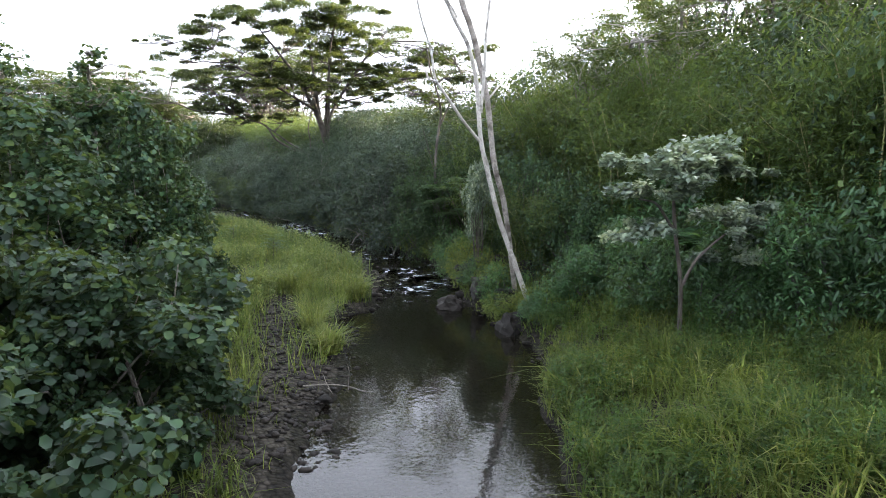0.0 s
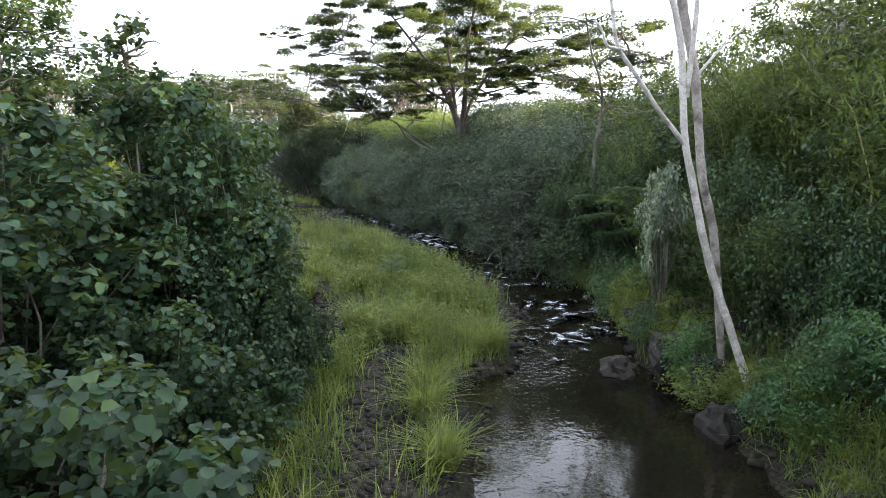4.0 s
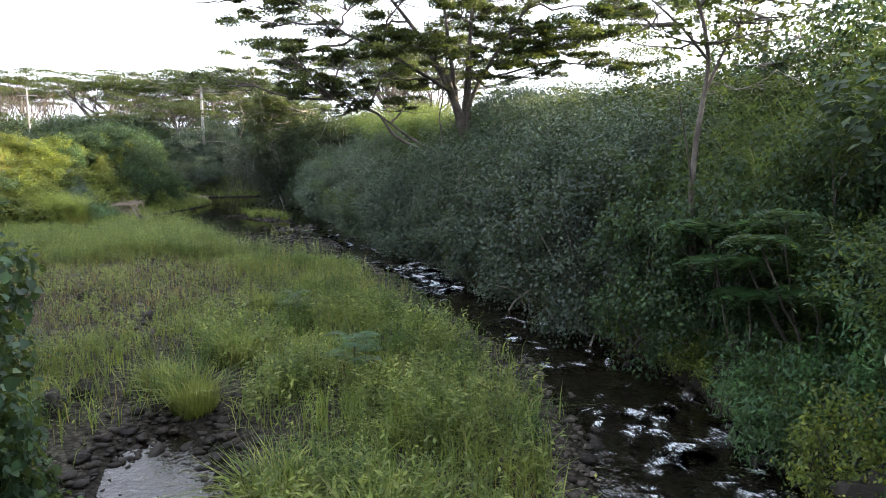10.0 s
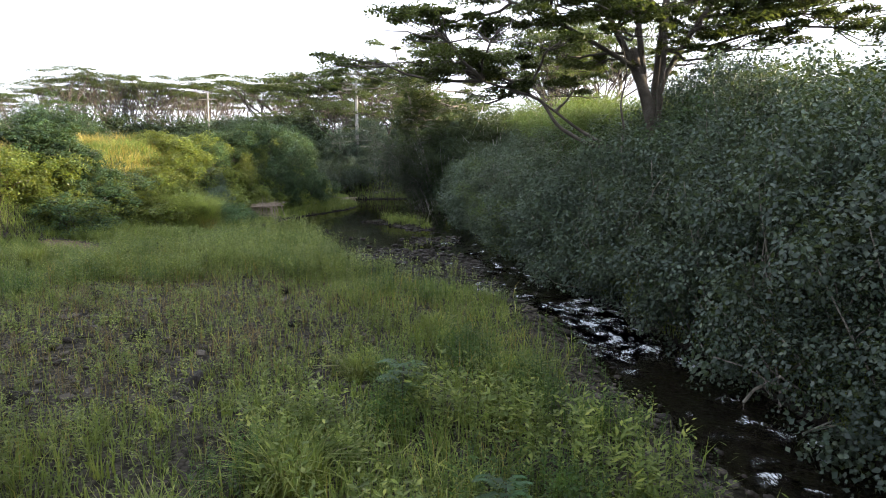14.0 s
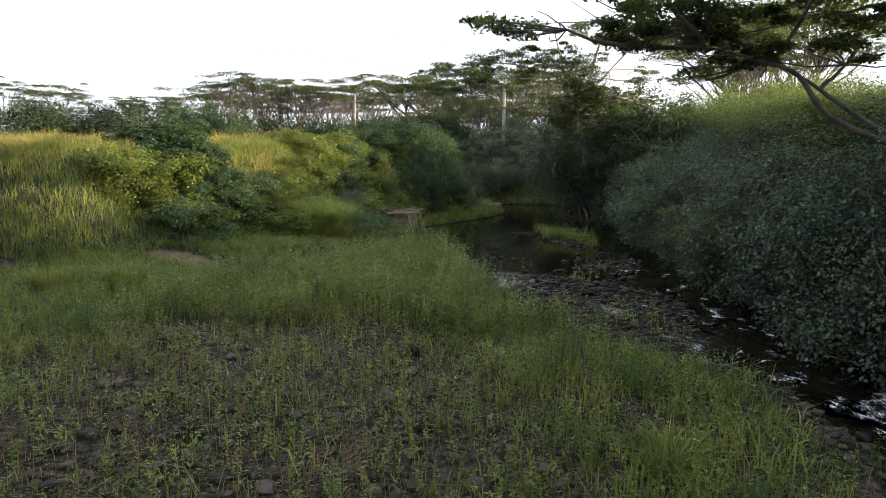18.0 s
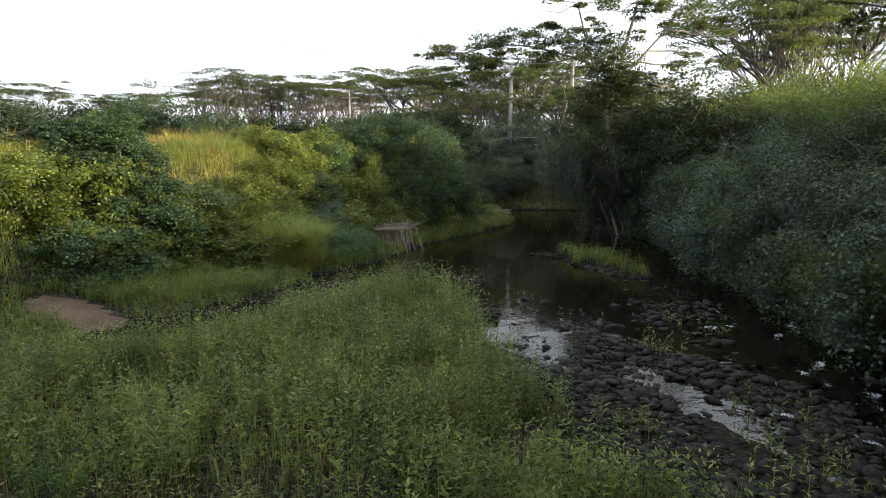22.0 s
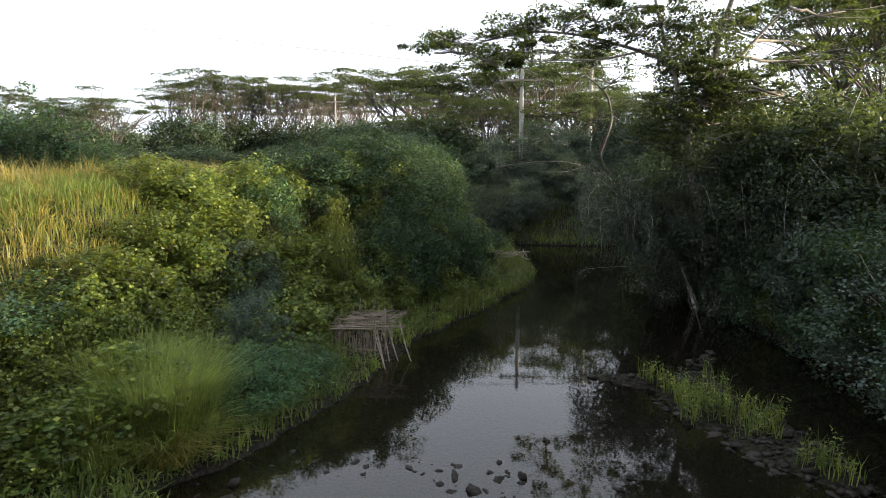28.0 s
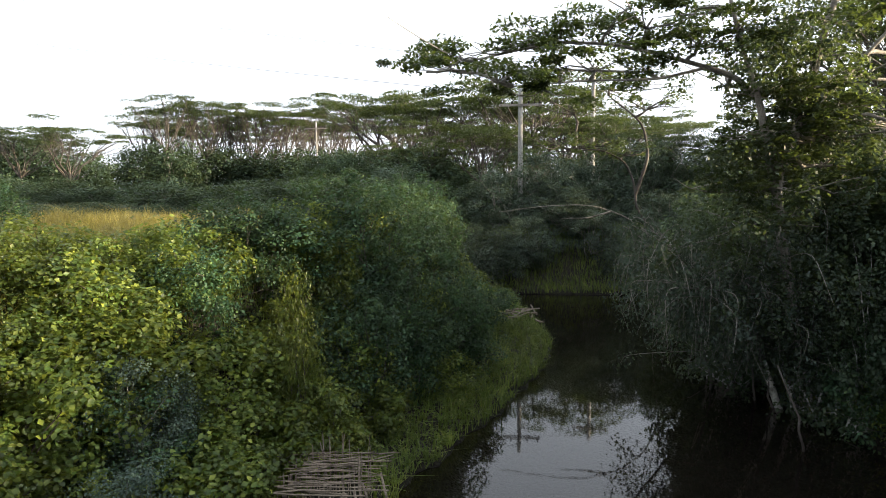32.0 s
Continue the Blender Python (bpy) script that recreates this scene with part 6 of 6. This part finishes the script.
stone_field("riffle_stones", sx[rest], sy[rest], sr[rest] * 0.75, "wet brown stones breaking the shallow riffle")
stone_field("shore_stones", tx[rest2], ty[rest2], tr[rest2] * 0.7, "rounded grey stones along the shore")
x, y, r = cobbles_at(6500, lambda x, y: 0.75 * stony(x, y) + 0.03, -12, 1, -1, 13, 0.05, 0.22)
near = np.argsort(-r)[:150]
dry_stones = [rock_mesh("cobble", s + 40, STONE_DRY, 0.42, 2, 0.45) for s in range(8)]
for i in near:
    cobble(x[i], y[i], r[i] * 1.15, dry_stones)
far = np.setdiff1d(np.arange(len(x)), near)
stone_field("meadow_stones", x[far], y[far], r[far], "small stones strewn through the thin grass", mat=STONE_DRY)
x, y, r = cobbles_at(5200, lambda x, y: 0.8 * (banks(x, y)[0] > 0) * step(2.4, 0.6, banks(x, y)[0] + 0.4 * lumps(x, y, 2.0)), -2, 3.2, -7, 8, 0.05, 0.2)
stone_field("shore_stones", x, y, r, "grey pebbles in the stony strip beside the rapids", mat=STONE_DRY)
x, y, r = cobbles_at(2600, lambda x, y: 1.0 * (np.abs(x - np.interp(y, [-16, -13, -9, -6], [-4.2, -3.2, -2.2, -1.5])) < 0.7), -5.5, 0, -16, -6.5, 0.05, 0.2)
stone_field("gravel_strip", x, y, r, "strip of grey gravel beside the stream")
x, y, r = cobbles_at(900, lambda x, y: 1.0 * (np.abs(np.hypot((x + 3.25) / 0.75, (y + 4.0) / 1.7) - 1.15) < 0.4), -5, -1.6, -6.6, -1.2, 0.06, 0.24)
stone_field("puddle_stones", x, y, r, "dark stones and gravel round the puddle")
x, y, r = cobbles_at(6000, lambda x, y: 0.8 * (ground_z(x, y) > level(y) - 0.03) * (banks(x, y)[2] < 0.4) * (lumps(x, y, 1.4, 3.3) > -0.45), -3.5, 2.4, 8, 14.5, 0.05, 0.24)
stone_field("bar_stones", x, y, r, "dark wet stones covering the low gravel bar")
x, y, r = cobbles_at(2600, lambda x, y: 1.0 * (np.abs(ground_z(x, y) - level(y) - 0.05) < 0.14) * (banks(x, y)[2] < -0.3), -3.6, 1.8, 19.6, 29.6, 0.07, 0.26)
stone_field("islet_stones", x, y, r, "stones round the small islet")


# white water over the rapids
def foam_mat():
    m, nt, n, l, p = node_mat("white_water")
    l.new(ramp(nt, noise_tex(nt, 9.0), [(0.3, (0.5, 0.56, 0.62)), (0.7, (0.85, 0.88, 0.9))]), p.inputs["Base Color"])
    p.inputs["Roughness"].default_value = 0.4
    tc, mp, nz = n.new("ShaderNodeTexCoord"), n.new("ShaderNodeMapping"), n.new("ShaderNodeTexNoise")
    mp.inputs["Scale"].default_value = (38.0, 14.0, 14.0)
    mp.inputs["Rotation"].default_value = (0, 0, 0.35)
    nz.inputs["Scale"].default_value, nz.inputs["Detail"].default_value, nz.inputs["Roughness"].default_value = 1.0, 6.0, 0.7
    l.new(tc.outputs["Object"], mp.inputs["Vector"])
    l.new(mp.outputs[0], nz.inputs["Vector"])
    at = n.new("ShaderNodeAttribute")
    at.attribute_name = "froth"
    gaps = n.new("ShaderNodeMapRange")
    gaps.inputs[1].default_value, gaps.inputs[2].default_value, gaps.inputs[3].default_value, gaps.inputs[4].default_value = 0.35, 0.65, -0.24, 0.12
    l.new(noise_tex(nt, 2.6, 3.0), gaps.inputs[0])
    add0, add = n.new("ShaderNodeMath"), n.new("ShaderNodeMath")
    l.new(nz.outputs["Fac"], add0.inputs[0])
    l.new(gaps.outputs[0], add0.inputs[1])
    l.new(add0.outputs[0], add.inputs[0])
    l.new(at.outputs["Fac"], add.inputs[1])
    mr = n.new("ShaderNodeMapRange")
    mr.inputs[1].default_value, mr.inputs[2].default_value, mr.inputs[4].default_value = 1.0, 1.3, 0.85
    l.new(add.outputs[0], mr.inputs[0])
    mx, tr = n.new("ShaderNodeMixShader"), n.new("ShaderNodeBsdfTransparent")
    l.new(mr.outputs[0], mx.inputs[0])
    l.new(tr.outputs[0], mx.inputs[1])
    l.new(p.outputs[0], mx.inputs[2])
    l.new(mx.outputs[0], n["Material Output"].inputs["Surface"])
    return m


FOAM = foam_mat()


def white_water(spots):
    """Tumbling sheets of froth, thickest in their middles."""
    pieces, froth = [], []
    for x, y, length, width, n in spots:
        m = 15
        u, v = np.meshgrid(np.linspace(-1, 1, m), np.linspace(-1, 1, m))
        bend = 0.6 * np.sin(u * 3 + x * 5) + 0.12 * np.sin(u * 8 + y)
        px, py = x + u * width * 0.75 + 0.1 * np.sin(v * 4 + y), y - (v + bend) * length * 0.7
        z = level(py) + 0.035 + 0.05 * (1 - v * v) * (1 - u * u) + 0.02 * lumps(px, py, 14.0)
        i, j = np.meshgrid(np.arange(m - 1), np.arange(m - 1), indexing="ij")
        a = (i * m + j).ravel()
        pieces.append((np.stack([px, py, z], -1).reshape(-1, 3), np.stack([a, a + 1, a + m + 1, a + m], 1)))
        froth.append((np.clip(1 - u * u, 0, 1) * np.clip(1 - v * v, 0, 1)).ravel() ** 0.7 * 0.65 * min(1.0, 0.82 + n / 1800))
    me = mesh_from("white_water", *merge(pieces), FOAM, True)
    me.attributes.new("froth", "FLOAT", "POINT").data.foreach_set("value", np.concatenate(froth).astype(np.float32))
    return tagged(new("white_water", me), "white water breaking over stones in the rapids", "white water", kind="stuff")


spots = [(2.6, 5.2, 0.6, 0.6, 900), (3.0, 6.0, 0.7, 0.6, 900), (3.3, 5.1, 0.6, 0.5, 900), (2.5, 4.2, 0.5, 0.5, 900), (3.1, 4.2, 0.5, 0.5, 900), (2.8, 7.0, 0.6, 0.6, 900), (3.4, 6.8, 0.6, 0.5, 900), (3.3, -5.2, 0.4, 1.3, 420), (4.2, -4.9, 0.6, 0.8, 420), (2.9, -6.4, 0.4, 0.8, 260), (3.6, -6.6, 0.5, 0.8, 320), (4.0, -7.2, 0.5, 0.5, 220), (4.3, -3.6, 0.35, 0.6, 180), (3.3, -3.3, 0.35, 0.7, 160), (3.9, -1.6, 0.3, 0.8, 120), (3.2, -1.0, 0.3, 0.5, 90),
         (2.9, 4.8, 0.8, 0.7, 360), (3.3, 5.8, 1.0, 0.8, 520), (2.7, 6.6, 0.8, 0.6, 340), (3.2, 7.6, 0.8, 0.6, 320), (2.6, 8.4, 0.5, 0.5, 180), (3.5, 4.0, 0.5, 0.5, 160), (2.9, 9.6, 0.5, 0.6, 120), (2.7, 11, 0.5, 0.6, 100), (4.5, -5.6, 0.4, 0.4, 140), (2.2, -7.0, 0.3, 0.5, 100)]
for i in range(60):
    yy = RNG.uniform(10, 18.5)
    spots.append((np.interp(yy, [10, 14, 19], [2.6, 1.4, 1.3]) + RNG.normal() * 0.5, yy, RNG.uniform(0.2, 0.4), RNG.uniform(0.15, 0.4), 26))
for y0, y1, n in [(-8.2, -2.6, 58), (-2.6, 3.2, 26), (3.2, 9.8, 110)]:
    for i in range(n):
        yy = y0 + (y1 - y0) * (0.5 + 0.5 * math.sin(i * 2.4) * RNG.uniform(0.3, 1.0))
        lo, hi = np.interp(yy, LEFT_Y, LEFT_X) + 0.25, right_x(yy) - 0.2
        spots.append((RNG.uniform(lo, hi), yy, RNG.uniform(0.12, 0.42), RNG.uniform(0.1, 0.45), 120))
white_water(spots)

# ---- small things ----
def stick(parent, a, b, r=0.018, name="stick", bend=0.03):
    return child(name, mesh_from(name, *limb(a, b, r, r * 0.75, bend, 5, 5)[0], STICK, True), parent)


hut = thing("stick_shelter", (-7.75, 27.6, gz(-7.75, 27.6) - 0.12), "low shelter of bleached sticks beside the stream", "shelter")
hut.scale = (0.92, 0.92, 0.92)
for i in range(40):  # front wall
    u = i / 39
    stick(hut, (-0.75 + 1.0 * u + RNG.normal() * 0.02, -0.35 + RNG.normal() * 0.04, -0.1), (-0.75 + 1.0 * u + RNG.normal() * 0.05, -0.33 + RNG.normal() * 0.04, 0.66 + RNG.uniform(-0.2, 0.16)), RNG.uniform(0.007, 0.015))
for i in range(26):  # back wall
    u = i / 25
    stick(hut, (-0.7 + 1.2 * u, 0.65, -0.1), (-0.7 + 1.2 * u + RNG.normal() * 0.05, 0.68, 0.85 + RNG.uniform(-0.1, 0.5)), RNG.uniform(0.008, 0.015))
for i in range(24):  # side wall away from the water
    v = i / 23
    stick(hut, (-0.78, -0.35 + 1.0 * v, -0.1), (-0.78 + RNG.normal() * 0.03, -0.35 + 1.0 * v + RNG.normal() * 0.04, 0.75 + RNG.uniform(-0.1, 0.15)), RNG.uniform(0.008, 0.015))
for i in range(34):  # roof
    v = i / 33
    stick(hut, (-0.85 + RNG.uniform(-0.12, 0.3), -0.5 + 1.3 * v, 0.72 + 0.14 * v + RNG.uniform(0, 0.05)), (0.7 + RNG.uniform(-0.45, 0.35), -0.45 + 1.25 * v + RNG.normal() * 0.1, 0.8 + 0.16 * v + RNG.uniform(0, 0.07)), RNG.uniform(0.008, 0.016), "roof_stick", 0.05)
for a, b in [((0.25, -0.4, 0.75), (0.75, -1.1, -0.3)), ((0.3, -0.38, 0.75), (0.72, -1.05, -0.3)), ((0.75, 0.3, 0.8), (1.25, -0.35, -0.25)), ((0.4, -0.2, 0.7), (0.65, -0.45, -0.1)), ((0.5, 0.0, 0.75), (0.85, -0.3, -0.1)), ((0.25, -0.35, -0.1), (0.25, -0.35, 1.0)), ((0.45, -0.1, -0.1), (0.45, 0.0, 1.2)), ((-0.8, -0.4, 0.25), (0.35, -0.42, 0.22)), ((-0.8, -0.42, 0.05), (0.2, -0.44, 0.02)), ((-0.85, -0.3, 0.76), (0.35, -0.4, 0.74))]:
    stick(hut, a, b, 0.022, "prop_pole")

pile = thing("driftwood_pile", (-4.9, 43.4, gz(-4.9, 43.4)), "tangle of bleached driftwood on the bank", "driftwood")
for i in range(26):
    a = RNG.uniform(0, 6.28)
    c = RNG.normal(size=3) * np.array([0.6, 0.7, 0.1]) + np.array([0, 0, 0.2])
    d = np.array([math.cos(a), math.sin(a), RNG.normal() * 0.2]) * RNG.uniform(0.3, 0.8)
    stick(pile, c - d, c + d, RNG.uniform(0.02, 0.045), "stick", 0.08)
litter = thing("cane_litter", (-10.2, 25.6, gz(-10.2, 25.6)), "dry cane stalks lying flat in the grass", "canes")
for i in range(24):
    a, c = RNG.normal() * 0.4 + 0.4, RNG.normal(size=2) * 0.35
    d = np.array([math.cos(a), math.sin(a), 0]) * RNG.uniform(0.3, 0.6)
    c = np.array([c[0], c[1], 0.12])
    stick(litter, c - d, c + d, 0.012, "cane")

for a, b, label in [((-3.3, -13.9, 0.35), (-2.2, -14.2, 0.15), "bare fallen branch on the gravel shore"), ((4.6, -6.2, 0.6), (4.4, -7.3, 1.7), "dry dead stalk above the rocks"), ((4.9, -5.9, 0.7), (4.6, -6.9, 1.3), "dry dead stalk above the rocks"),
                    ((-2.5, -2.4, 0.4), (-2.0, -3.8, 0.25), "dead branch lying by the puddle"), ((4.7, 3.4, 1.2), (3.6, 2.6, 0.9), "dead branch trailing over the water")]:
    ob = thing("dead_branch", a, label, "branch", "dead branches")
    d = np.asarray(b) - np.asarray(a)
    child("bough", mesh_from("bough", *limb((0, 0, 0), d, 0.016, 0.006, 0.06, 7, 5)[0], BARK_GREY, True), ob)
    for _ in range(3):
        k = RNG.uniform(0.3, 0.8)
        child("twig", mesh_from("twig", *limb(d * k, d * k + RNG.normal(size=3) * 0.22, 0.008, 0.003, 0.1, 4, 4)[0], BARK_GREY, True), ob)

# bare canes and stems showing in the grey wall
for i in range(40):
    y = RNG.uniform(-1, 21)
    x = right_x(y) + RNG.uniform(-0.3, 0.7)
    z = float(level(y)) + RNG.uniform(0.6, 2.6)
    ob = thing("trailing_stem", (x, y, z), "thin pale bare stem trailing from the thicket", "stem", "bare stems in the thicket")
    child("bough", mesh_from("stem", *limb((0.5, 0, 0.7), (-0.15, RNG.normal() * 0.6, -RNG.uniform(0.4, 1.0)), 0.012, 0.006, 0.1, 6, 4)[0], BARK_GREY, True), ob)


def utility_pole(x, y, top, r=0.17):
    z = gz(x, y)
    ob = thing("utility_pole", (x, y, z), "tall weathered grey utility pole with crossarm", "pole", "utility poles")
    child("pole", mesh_from("pole", *tube([(0, 0, -0.5), (0, 0, (top - z) * 0.5), (0, 0, top - z)], [r, r * 0.9, r * 0.75], 10), POLE, True), ob)
    bm = bmesh.new()
    bmesh.ops.create_cube(bm, size=1.0, matrix=Matrix.Translation((0, -r, top - z - 1.0)) @ Matrix.Diagonal((2.6, 0.12, 0.14, 1)))
    bmesh.ops.bevel(bm, geom=bm.edges[:], offset=0.015, segments=1)
    me = bpy.data.meshes.new("crossarm")
    bm.to_mesh(me)
    bm.free()
    me.materials.append(BARK_GREY)
    child("crossarm", me, ob)
    for dx in (-1.15, -0.5, 0.5, 1.15):
        child("insulator", mesh_from("insulator", *tube([(dx, -r, top - z - 0.95), (dx, -r, top - z - 0.85), (dx, -r, top - z - 0.75)], [0.05, 0.07, 0.03], 8), ROCK, True), ob)


utility_pole(-4.6, 58, 12.6, 0.17)
utility_pole(0.95, 68, 15.6, 0.18)
utility_pole(-30, 98, 15.5, 0.13)
for a, b in [((-150, 122, 43.5), (-4.6, 58, 12.2)), ((-140, 122, 50), (0.95, 68, 15.2))]:
    a, b = np.array(a, float), np.array(b, float)
    t = np.linspace(0, 1, 40)[:, None]
    ob = thing("power_line", a, "thin dark overhead power line", "cable", "overhead lines")
    child("cable", mesh_from("cable", *tube((b - a) * t + np.array([0, 0, -5.0]) * t * (1 - t), np.full(40, 0.016), 5), BARK_DARK, True), ob)
